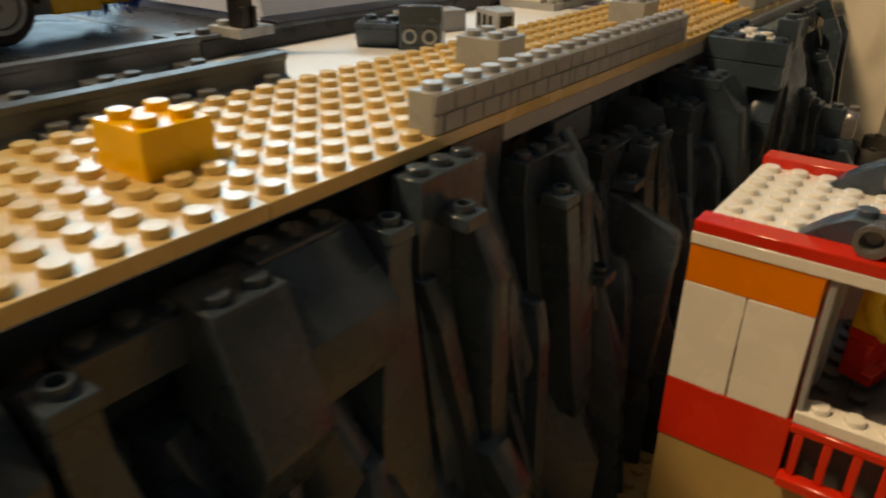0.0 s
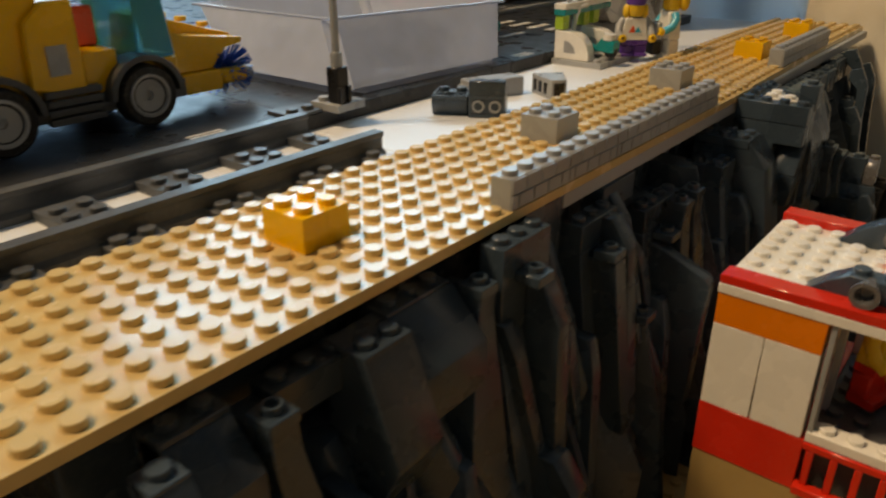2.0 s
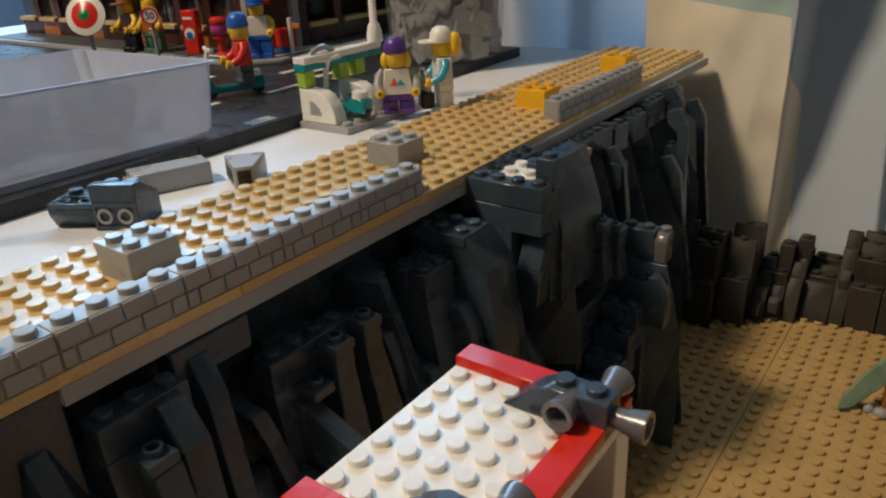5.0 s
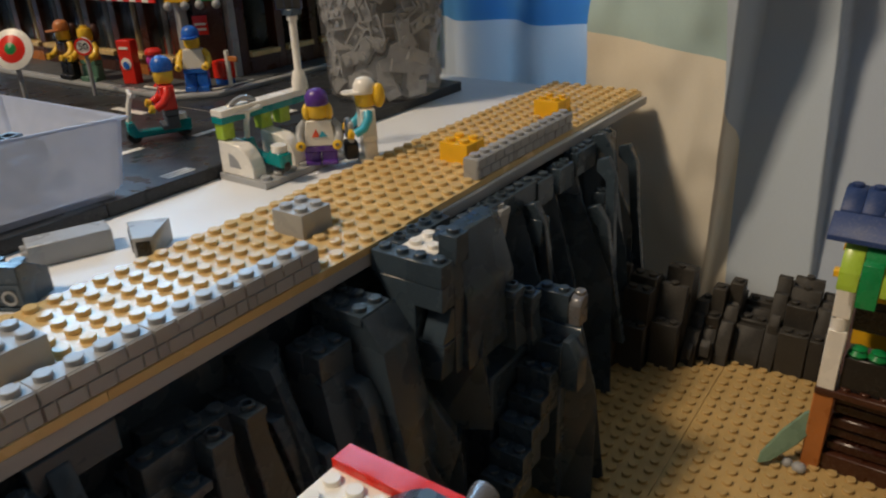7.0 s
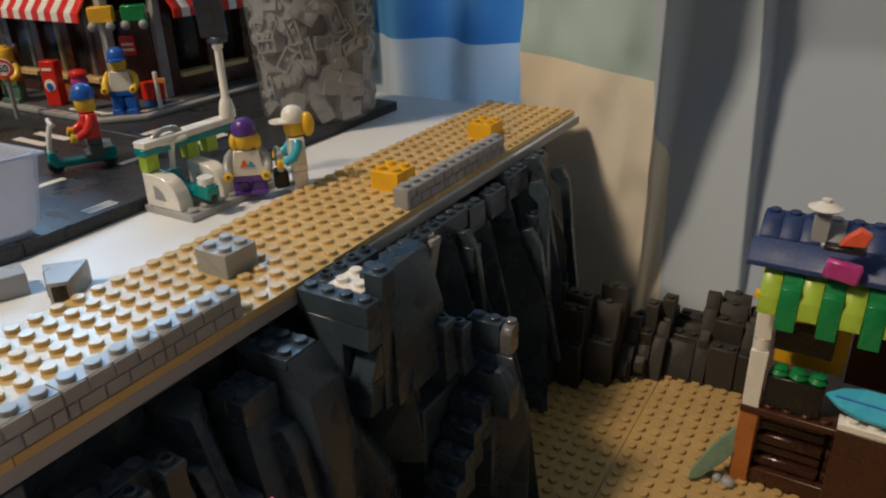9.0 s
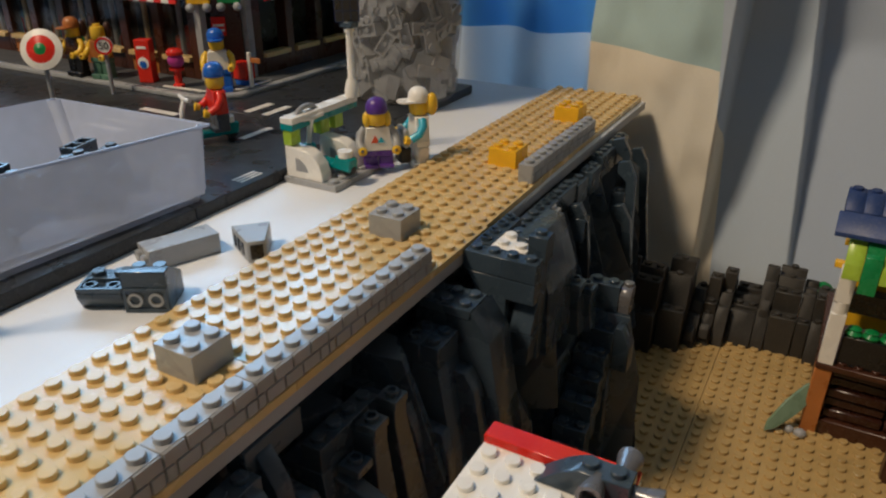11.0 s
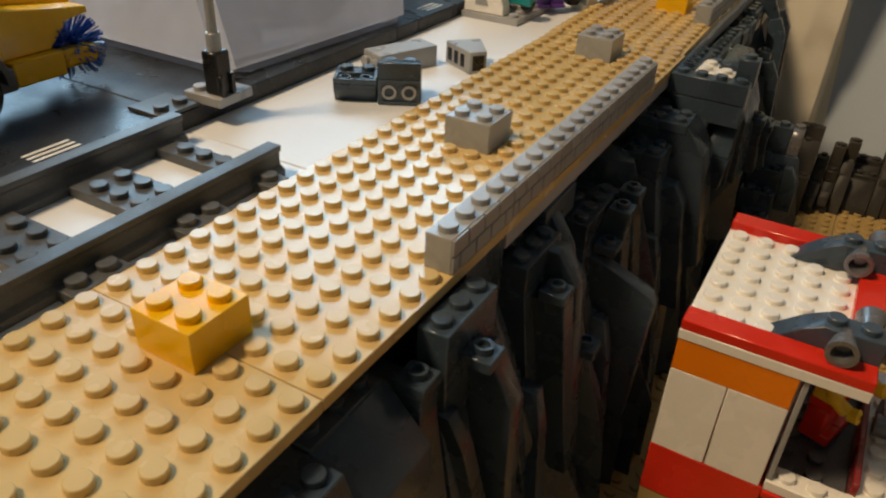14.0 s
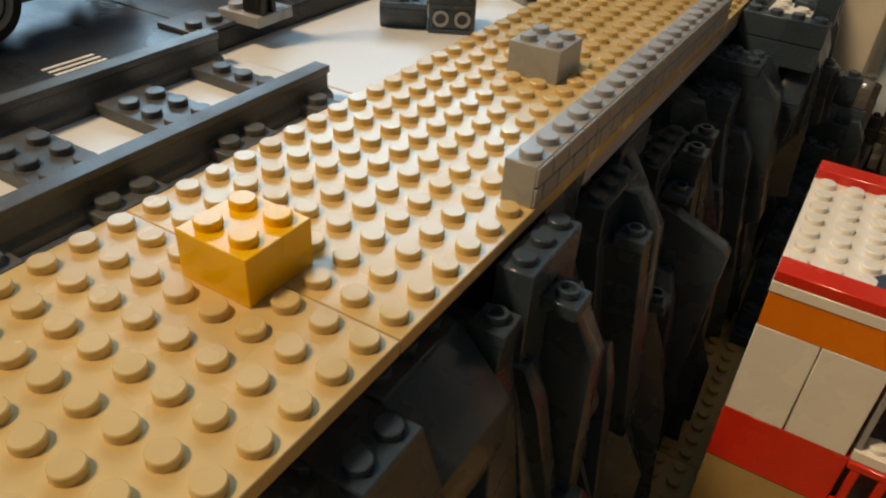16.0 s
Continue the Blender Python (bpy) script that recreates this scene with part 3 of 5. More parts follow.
# two tiers of irregular panels behind the named pieces
random.seed(29)
y = -0.078
while y < 0.47:
    w = random.choice((0.016, 0.022, 0.028, 0.032))
    r = [random.uniform(0.1, 0.9) for k in range(3)]
    shard(y - 0.001, y + w + 0.001, -0.022 - random.random() * 0.016, FOOT, -0.004 + random.random() * 0.005, 0.016 + random.random() * 0.010, r, random.uniform(-0.006, 0.006), cut=random.uniform(0.25, 0.6))
    y += w
y = -0.070
while y < 0.235:
    w = random.choice((0.013, 0.018, 0.024))
    r = [random.uniform(0.0, 1.0) for k in range(3)]
    shard(y, y + w, -0.048 - random.random() * 0.026, FOOT, 0.008 + random.random() * 0.008, 0.030 + random.random() * 0.008, r, random.uniform(-0.010, 0.010), x0=0.0, cut=random.uniform(0.25, 0.6))
    y += w * random.uniform(0.9, 1.5)
# thin slivers that lean across the panels
for ys, zs, xs, lean in ((-0.030, -0.040, 0.014, 0.35), (0.006, -0.052, 0.016, -0.28), (0.020, -0.020, 0.007, -0.22), (0.031, -0.022, 0.010, 0.16), (0.060, -0.030, 0.010, 0.10), (0.072, -0.044, 0.016, -0.20), (0.118, -0.030, 0.008, 0.18), (0.126, -0.052, 0.018, -0.20),
                         (0.170, -0.030, 0.010, 0.10), (0.183, -0.048, 0.018, -0.12), (0.214, -0.062, 0.024, 0.22)):
    profile(ys, 0.0052, [(xs - 0.014, zs), (xs, zs - 0.001), (xs + 0.0035, zs - 0.012), (xs + 0.012, zs - 0.068), (xs - 0.010, zs - 0.068)], "rock_sliver", lean)

# under the near plates
ledge(0.0010, -0.0722, 1, 1, -0.0078)
profile(-0.0721, 0.0078, [(0.0010, -0.0174), (0.0086, -0.0174), (0.0086, -0.0080), (0.0172, -0.0205), (0.0172, -0.0215), (0.0090, -0.050), (0.0010, -0.050)])
slope45(-0.0020, -0.0640, 0.0158, -0.0095, 0.0100, 0.0100, 0.034)
ledge(-0.0100, -0.0640, 1, 2, -0.0080)
shard(-0.066, -0.046, -0.028, FOOT, 0.010, 0.032, (0.8, 0.3, 0.6), 0.004)
stud_column(0.0008, -0.0472, -0.0092, 0.006, 0.070, 0.06)
ledge(-0.0085, -0.0390, 1, 3, -0.0100)
profile(-0.0200, 0.0160, [(-0.006, -0.0080), (0.0076, -0.0080), (0.0078, -0.0092), (0.0172, -0.0340), (0.0172, -0.0352), (0.0100, -0.0500), (-0.006, -0.0500)])
part("stud", Shape().studs(-0.0004, -0.0200, 1, 2, -0.0080), DARK, cliff)
ledge(-0.0085, -0.0040, 1, 3, -0.0070)
slope45(-0.0004, -0.0038, 0.0250, -0.0080, 0.0120, 0.0130, 0.014)
shard(-0.002, 0.024, -0.030, FOOT, 0.004, 0.030, (0.2, 0.7, 0.3), -0.004)
shard(-0.028, -0.006, -0.048, FOOT, 0.010, 0.034, (0.7, 0.2, 0.5), 0.006)
ledge(0.0000, -0.0180, 1, 2, -0.0600)
slope45(0.0240, 0.0385, 0.0090, -0.0680, 0.0080, 0.0100, 0.05)
slope45(0.0260, -0.0080, 0.0080, -0.0800, 0.0080, 0.0100, 0.04)

# three-stud corner and its neighbours
stud_column(0.0000, 0.0228, -0.0090, 0.012, 0.080, -0.05)
ledge(0.0002, 0.0322, 1, 3, -0.0008, 0.0280)
profile(0.0320, 0.0240, [(-0.010, -0.0288), (0.0080, -0.0288), (0.0190, -0.0900), (-0.010, -0.0900)])
ledge(0.0082, 0.0380, 1, 1, -0.0090, P, True, "hollow_stud_plate")
profile(0.0440, 0.0072, [(0.0082, -0.0125), (0.0120, -0.0110), (0.0200, -0.0260), (0.0220, -0.0900), (0.0082, -0.0900)])
part("rock_brick", Shape().box(-0.0120, 0.0564, -0.0700, -0.0006, 0.0775, -0.0004, 0.0003), DARK, cliff)
shard(0.056, 0.080, -0.012, FOOT, 0.001, 0.026, (0.3, 0.6, 0.2), 0.004)
ledge(-0.0020, 0.0800, 1, 3, -0.0105)
profile(0.0800, 0.0238, [(-0.010, -0.0202), (0.0060, -0.0202), (0.0150, -0.0900), (-0.010, -0.0900)])
ledge(0.0082, 0.0842, 1, 1, -0.0190, P, True, "hollow_stud_plate")
profile(0.0850, 0.0076, [(0.000, -0.0224), (0.0160, -0.0224), (0.0235, -0.0900), (0.000, -0.0900)], "slim_slope_brick", 0.06)
profile(0.0932, 0.0074, [(0.004, -0.0110), (0.0098, -0.0110), (0.0165, -0.0205), (0.0230, -0.0900), (0.004, -0.0900)])
ledge(-0.0075, 0.1040, 1, 3, -0.0055)
profile(0.1080, 0.0062, [(-0.004, -0.0090), (0.0010, -0.0090), (0.0075, -0.0180), (0.0200, -0.0600), (-0.004, -0.0600)], "slim_slope_brick", -0.10)
ledge(0.0150, 0.1000, 1, 1, -0.0468, P, True, "hollow_stud_plate")
shard(0.098, 0.114, -0.050, FOOT, 0.018, 0.036, (0.5, 0.4, 0.6), 0.003, x0=0.0)
# broad spur that juts out before the slim columns
profile(0.1330, 0.0060, [(0.000, -0.0330), (0.0100, -0.0345), (0.0300, -0.0425), (0.0318, -0.0450), (0.0290, -0.1000), (0.000, -0.1000)], "rock_spur")
ledge(0.0074, 0.1345, 1, 1, -0.0298, P, True, "hollow_stud_plate")
stud_column(0.0075, 0.1442, -0.0202, 0.006, 0.080, 0.0)
stud_column(0.0066, 0.1575, -0.0192, 0.008, 0.080, 0.04)
ledge(-0.0015, 0.1280, 1, 4, -0.0200)
profile(0.1280, 0.0318, [(-0.010, -0.0296), (0.0064, -0.0296), (0.0150, -0.0950), (-0.010, -0.0950)])
shard(0.166, 0.188, -0.016, FOOT, 0.006, 0.030, (0.3, 0.5, 0.2), 0.004)
ledge(0.0042, 0.1905, 1, 2, -0.0182)
ledge(-0.0038, 0.1905, 1, 2, -0.0182, hollow=True)
profile(0.1905, 0.0158, [(-0.006, -0.0278), (0.0122, -0.0278), (0.0250, -0.1000), (-0.006, -0.1000)])
profile(0.2005, 0.0072, [(0.008, -0.0320), (0.0180, -0.0330), (0.0225, -0.0400), (0.0300, -0.0900), (0.008, -0.0900)])
# the broad double slope
ledge(-0.0080, 0.2080, 3, 2, -0.0100, 0.0040)
profile(0.2082, 0.0176, [(-0.008, -0.0140), (0.0162, -0.0140), (0.0162, -0.0104), (0.0245, -0.0215), (0.0330, -0.0700), (0.0240, -0.0760), (-0.008, -0.0760)])
shard(0.206, 0.230, -0.066, FOOT, 0.020, 0.034, (0.6, 0.3, 0.5), 0.004, x0=0.0)

# jutting rock with a niche
part("jutting_rock", Shape().box(0.0002, 0.2330, -0.0066, 0.0318, 0.2410, 0.0020, 0.0003).studs(0.0000, 0.2330, 4, 1, 0.0020), DARK, cliff)
profile(0.2332, 0.0076, [(0.0012, -0.0068), (0.0316, -0.0068), (0.0316, -0.0162), (0.0195, -0.0162), (0.0195, -0.0300), (0.0160, -0.0300)], "jutting_rock")
profile(0.2332, 0.0076, [(0.0162, -0.0302), (0.0316, -0.0302), (0.0300, -0.0450), (0.0215, -0.0465)], "jutting_rock")
part("niche_slope", Shape().prism([(0.2334, -0.0300), (0.2390, -0.0175), (0.2412, -0.0175), (0.2412, -0.0300)], 0.0215, 0.0312, "x", 0.0003), DARK, cliff)
part("jutting_rock", Shape().box(0.0002, 0.2412, -0.0460, 0.0314, 0.2474, -0.0012, 0.0003), DARK, cliff)
part("white_plate", Shape().box(0.0082, 0.2412, -0.0010, 0.0238, 0.2570, 0.0022, 0.0002).studs(0.0080, 0.2412, 2, 2, 0.0022), WHITE, cliff, "small white plate with studs")
ledge(0.0242, 0.2420, 1, 1, 0.0100, 0.0112)
profile(0.2502, 0.0340, [(0.0160, -0.0460), (0.0160, 0.0050), (0.0240, 0.0040), (0.0325, -0.0180), (0.0345, -0.0460)], "smooth_rock_panel", -0.10)
shard(0.2440, 0.2620, -0.018, -0.080, 0.030, 0.038, (0.8, 0.3, 0.9), 0.010, x0=0.0)
shard(0.2360, 0.2560, -0.046, FOOT, 0.016, 0.036, (0.2, 0.8, 0.4), -0.008, x0=0.0)
shard(0.2560, 0.2720, -0.030, FOOT, 0.024, 0.034, (0.3, 0.7, 0.4), 0.006, x0=0.0)
ledge(0.0004, 0.2412, 1, 4, 0.0026, hollow=True)
ledge(0.0084, 0.2575, 2, 1, 0.0010, 0.0060)
for k in range(3):
    ledge(0.0010, 0.2750 + k * 0.0235, 1, 3, -0.0045, hollow=(k == 1))
part("cone_piece", Shape().box(0.0040, 0.3070, -0.0100, 0.0120, 0.3150, -0.0068, 0.0003).studs(0.0040, 0.3070, 1, 1, -0.0068, hollow=True).prism([(0.0042, -0.0101), (0.0118, -0.0101), (0.0090, -0.0260), (0.0070, -0.0260)], 0.3080, 0.3145, "y", 0.0003), GREY, cliff, "grey inverted slope with a hollow stud")
stud_column(0.0300, 0.2740, -0.0245, 0.001, 0.026)
stud_column(0.0330, 0.2825, -0.0300, 0.001, 0.022)
# landing with a rounded shiny brick and the stair that runs down from it
ledge(0.0330, 0.2990, 2, 1, -0.0345, 0.0160)
part("silver_brick", Shape().prism([(0.2992, -0.0480), (0.2992, -0.0385), (0.3006, -0.0362), (0.3030, -0.0350), (0.3068, -0.0350), (0.3068, -0.0480)], 0.0492, 0.0545, "x", 0.0003).cyl(0.0518, 0.3050, -0.0352, -0.0334, 0.0024), SILVER, cliff, "shiny grey rounded brick")
ledge(0.0350, 0.2900, 2, 2, -0.0540, 0.0200, name="rock_step")
profile(0.2900, 0.0090, [(0.0512, -0.0740), (0.0512, -0.0510), (0.0545, -0.0510), (0.0590, -0.0600), (0.0590, -0.0740)])
for k in range(9):
    xk, yk, zk = 0.0345 + 0.0004 * k, 0.2815 - 0.0082 * k, -0.0632 - 0.0086 * k
    ledge(xk, yk, 2, 1, zk, min(0.0200, zk - FOOT), name="rock_step")
part("rock_core", Shape().box(0.004, 0.262, FOOT, 0.034, 0.2955, -0.060, 0.001), DARK, cliff)
part("rock_core", Shape().box(0.034, 0.2905, FOOT, 0.051, 0.3060, -0.075, 0.001), DARK, cliff)
shard(0.2930, 0.3080, -0.0480, FOOT, 0.0560, 0.0660, (0.2, 0.7, 0.3), 0.002, x0=0.036)
shard(0.3060, 0.3260, -0.0560, FOOT, 0.0440, 0.0640, (0.7, 0.3, 0.6), 0.006, x0=0.020)
# tall panels towards the far end
for yy, w, x1, zt, ln, r in ((0.298, 0.022, 0.028, -0.026, -0.004, (0.3, 0.7, 0.2)), (0.316, 0.020, 0.022, -0.012, 0.006, (0.7, 0.3, 0.6)), (0.338, 0.014, 0.026, -0.020, -0.006, (0.2, 0.5, 0.8)), (0.352, 0.022, 0.020, -0.010, 0.004, (0.6, 0.2, 0.5)),
                             (0.376, 0.014, 0.026, -0.026, 0.008, (0.3, 0.8, 0.4)), (0.388, 0.022, 0.018, -0.009, -0.004, (0.5, 0.3, 0.7)), (0.412, 0.016, 0.022, -0.018, 0.006, (0.8, 0.4, 0.6)), (0.430, 0.026, 0.016, -0.008, -0.003, (0.4, 0.7, 0.3))):
    shard(yy, yy + w, zt, FOOT, x1 - 0.014, x1 + 0.014, r, ln, x0=-0.010)
for yy, xx, zz, n, hol in ((0.345, 0.002, -0.0060, 2, False), (0.368, 0.002, -0.0060, 2, True), (0.392, 0.000, -0.0045, 3, False), (0.420, 0.000, -0.0045, 3, False), (0.402, 0.012, -0.0280, 1, False), (0.330, 0.012, -0.0180, 1, True)):
    ledge(xx, yy, 1, n, zz, 0.0130, hol)
# thin bent fins
for yy, xx, zz, s in ((0.330, 0.010, -0.012, 0.10), (0.384, 0.018, -0.030, 0.22), (0.404, 0.014, -0.010, -0.08), (0.4165, 0.006, -0.001, 0.16), (0.438, 0.012, -0.012, 0.10)):
    profile(yy, 0.0046, [(xx, zz), (xx + 0.006, zz + 0.002), (xx + 0.011, zz - 0.008), (xx + 0.013, zz - 0.038), (xx + 0.018, zz - 0.088), (xx + 0.012, zz - 0.088), (xx + 0.008, zz - 0.038), (xx + 0.006, zz - 0.011), (xx, zz - 0.006)], "rock_fin", s)

# ---- lower sand ground ----
for x0, x1, ya, yb in ((-0.0040, 0.0855, 0.136, 0.520), (0.0857, 0.3417, 0.300, 0.520), (0.0857, 0.3417, 0.044, 0.2998), (-0.0040, 0.0855, -0.12, 0.1358), (0.0857, 0.3417, -0.2, 0.0438)):
    nx, ny = int((x1 - x0 + 0.0006) / S), int((yb - ya + 0.0006) / S)
    single("sand_plate", Shape().box(x0, ya, G - P, x1, yb, G, 0.0002).studs(x0, ya, nx, ny, G, n=10), SAND, "sand-coloured studded plate at the cliff's foot", "building plate", "sand plates", kind="structure")

# low rock wall at the end of the ground
back = thing("rock_ridge", "low ridge of dark brown-grey rock bricks across the sand", "rock ridge")
random.seed(5)
x = 0.006
while x < 0.205:
    w = random.choice((0.008, 0.008, 0.016))
    base_y = 0.408 + min(max((x - 0.03) / 0.055, 0), 1) * 0.044
    h = 0.036 + 0.010 * noise.noise((x * 60, 1.7, 0)) + random.choice((0, 0.0096)) * 0.6 + (0.009 if 0.096 < x < 0.116 else 0) + (0.020 if x < 0.055 else 0)
    for r in range(4):
        hh = h * (0.58, 0.82, 1.0, 0.94)[r] + random.uniform(-0.005, 0.005)
        yy = base_y + r * S + random.uniform(-0.002, 0.002)
        a, b = x, x + w - 0.0003
        if random.random() < 0.45:
            sh = Shape().box(a, yy, G, b, yy + S + 0.002, G + hh, 0.0005).studs(a, yy, int(round(w / S)), 1, G + hh)
        else:
            sh = Shape().prism([(yy - 0.004, G), (yy - 0.003, G + hh * 0.25), (yy + 0.004, G + hh), (yy + S, G + hh), (yy + S, G)], a, b, "x", 0.0004)
            if random.random() < 0.5:
                sh.cyl((a + b) / 2, yy + 0.0060, G + hh - 0.0002, G + hh + 0.0017, 0.0022)
        part("rock_pillar", sh, DARKSTONE, back)
        if w == 0.008 and random.random() < 0.4:
            part("rock_chip", Shape().prism([(yy - 0.006, G + hh * 0.30), (yy - 0.005, G + hh * 0.62), (yy - 0.001, G + hh * 0.75), (yy, G + hh * 0.30)], a + 0.001, b - 0.001, "x", 0.0003), DARKSTONE, back)
    x += w

# ---- rescue hut (white, red and orange) ----
HX, HY = 0.046, 0.095
hut = thing("lifeguard_hut", "white, red and orange rescue hut with dark grey roof horns", "hut", at=(HX, HY, 0))
part("roof_plate", Shape().box(0, 0, -0.0264, 0.048, 0.072, -0.0232, 0.0002).studs(0, S, 5, 7, -0.0232), WHITE, hut, "white studded roof plate")
for x0, y0, x1, y1 in ((0, 0, 0.048, S), (0, 8 * S, 0.048, 9 * S), (5 * S, S, 6 * S, 8 * S)):
    part("roof_tile", Shape().box(x0 + 0.0001, y0 + 0.0001, -0.0232, x1 - 0.0001, y1 - 0.0001, -0.0200, 0.0003), RED, hut, "glossy red roof tile")
part("orange_band", Shape().box(0.0003, 0.0003, -0.0372, 0.032, 0.0717, -0.0264, 0.0002), ORANGE, hut)
for k in range(2):
    part("wall_panel", Shape().box(0.0003 + k * 0.016, 0.0003, -0.0672, 0.0159 + k * 0.016, 0.008, -0.0373, 0.0002), WHITE, hut)
for k in range(4):
    part("wall_panel", Shape().box(0.0003, 0.0082 + k * 0.0158, -0.0672, 0.008, 0.0239 + k * 0.0158, -0.0373, 0.0002), WHITE, hut)
part("red_band", Shape().box(0.0003, 0.0003, -0.0868, 0.033, 0.0717, -0.0673, 0.0002), RED, hut)
part("base", Shape().box(0.0006, 0.0006, G, 0.064, 0.0717, -0.0869, 0.0003), SAND, hut, "sand-coloured lower storey")
part("back_wall", Shape().box(0.033, 0.063, -0.0672, 0.048, 0.071, -0.0265, 0.0003), WHITE, hut)
part("deck", Shape().box(0.0331, 0.0003, -0.0700, 0.0540, 0.0717, -0.0675, 0.0002).studs(0.033, 0.0085, 2, 7, -0.0675), DARKTRACK, hut, "dark grey studded deck")
part("sill", Shape().box(0.0331, 0.0003, -0.0674, 0.0640, 0.0080, -0.0640, 0.0002).studs(0.034, 0, 3, 1, -0.0640), WHITE, hut, "white sill with studs")
part("side_sill", Shape().box(0.0560, 0.0082, -0.0674, 0.0640, 0.0717, -0.0640, 0.0002).studs(0.056, 0.0085, 1, 7, -0.0640), WHITE, hut)
part("side_rail", Shape().box(0.0541, 0.0082, -0.0674, 0.0559, 0.0717, -0.0600, 0.0003), DKRED, hut)
part("fence_rail", Shape().box(0.0331, -0.0006, -0.0700, 0.0640, 0.0012, -0.0676, 0.0003).box(0.0331, -0.0030, -0.0860, 0.0640, 0.0012, -0.0828, 0.0004), RED, hut)
for k in range(5):
    part("fence_bar", Shape().box(0.0345 + k * 0.0068, -0.0006, -0.0828, 0.0367 + k * 0.0068, 0.0010, -0.0700, 0.0003), RED, hut)
part("cellar_wall", Shape().box(0.0331, 0.0060, -0.0868, 0.0640, 0.0717, -0.0702, 0.0002), DARKTRACK, hut)
part("window_frame", Shape().box(0.0330, 0.0010, -0.0640, 0.0345, 0.0079, -0.0266, 0.0002).box(0.0330, 0.0200, -0.0672, 0.0350, 0.0230, -0.0266, 0.0002), GREY, hut)
part("water_hose", Shape().box(0.0580, 0.0350, -0.0640, 0.0630, 0.0470, -0.0540, 0.0004).cyl(0, 0, 0, 0.012, 0.0028, m=pose(0.0600, 0.0380, -0.056, 0, 90)).cyl(0, 0, -0.008, 0.004, 0.0036, m=pose(0.0650, 0.0350, -0.058, 0, 90)), SILVER, hut, "grey hose nozzle")
part("white_block", Shape().box(0.0660, 0.0330, -0.0640, 0.0700, 0.0450, -0.0400, 0.0003), WHITE, hut)


def roof_horn(y):
    """Dark grey wedge with three loudhailer cones on the roof edge."""
    horn = part("roof_horn", Shape().prism([(0.0200, -0.0232), (0.0280, -0.0165), (0.0330, -0.0136), (0.0480, -0.0136), (0.0480, -0.0232)], y, y + 0.0078, "y", 0.0003).studs(0.0315, y, 2, 1, -0.0136), DARK, hut)
    cone = [(0.0026, 0.0), (0.0027, 0.002), (0.0040, 0.0075), (0.0040, 0.0085), (0.0027, 0.0085), (0.0016, 0.005), (0.0001, 0.005)]
    part("cone", Shape().lathe(cone, 18, pose(0.0385, y + 0.0022, -0.0160, 90, 0, 0)), SILVER, horn, "dark grey cone nozzle")
    part("cone", Shape().lathe(cone, 18, pose(0.0480, y + 0.004, -0.0185, 0, 90, 0)), SILVER, horn)
    part("cone", Shape().lathe(cone, 18, pose(0.0440, y + 0.0078, -0.0170, -90, 0, 0)), SILVER, horn)


roof_horn(S + 0.0001)
roof_horn(7 * S + 0.0001)
arch = [(0.0200 + 0.0120 * math.cos(a), -0.1220 + 0.0190 * math.sin(a)) for a in [math.pi * k / 14 for k in range(15)]]
part("arched_doorway", Shape().prism(arch, -0.0002, 0.0010, "y", 0), BLACK, hut, "dark arched doorway")


def joined(name, pieces, label, category, m, group=""):
    """One plain mesh from (shape, material) pairs."""
    me = bpy.data.meshes.new(name)
    verts, faces, idx, mats = [], [], [], []
    for sh, mat in pieces:
        if mat not in mats:
            mats.append(mat)
        o = len(verts)
        verts += sh.v
        faces += [tuple(i + o for i in f) for f in sh.f]
        idx += [mats.index(mat)] * len(sh.f)
    me.from_pydata(verts, [], faces)
    for mat in mats:
        me.materials.append(mat)
    for p, k in zip(me.polygons, idx):
        p.material_index = k
    bm = bmesh.new()
    bm.from_mesh(me)
    bmesh.ops.recalc_face_normals(bm, faces=bm.faces[:])
    bm.to_mesh(me)
    bm.free()
    me.polygons.foreach_set("use_smooth", [q for sh, mat in pieces for q in sh.s])
    me.set_sharp_from_angle(angle=radians(40))
    ob = new(name, me)
    ob.matrix_basis = m
    return tagged(ob, label, category, group)


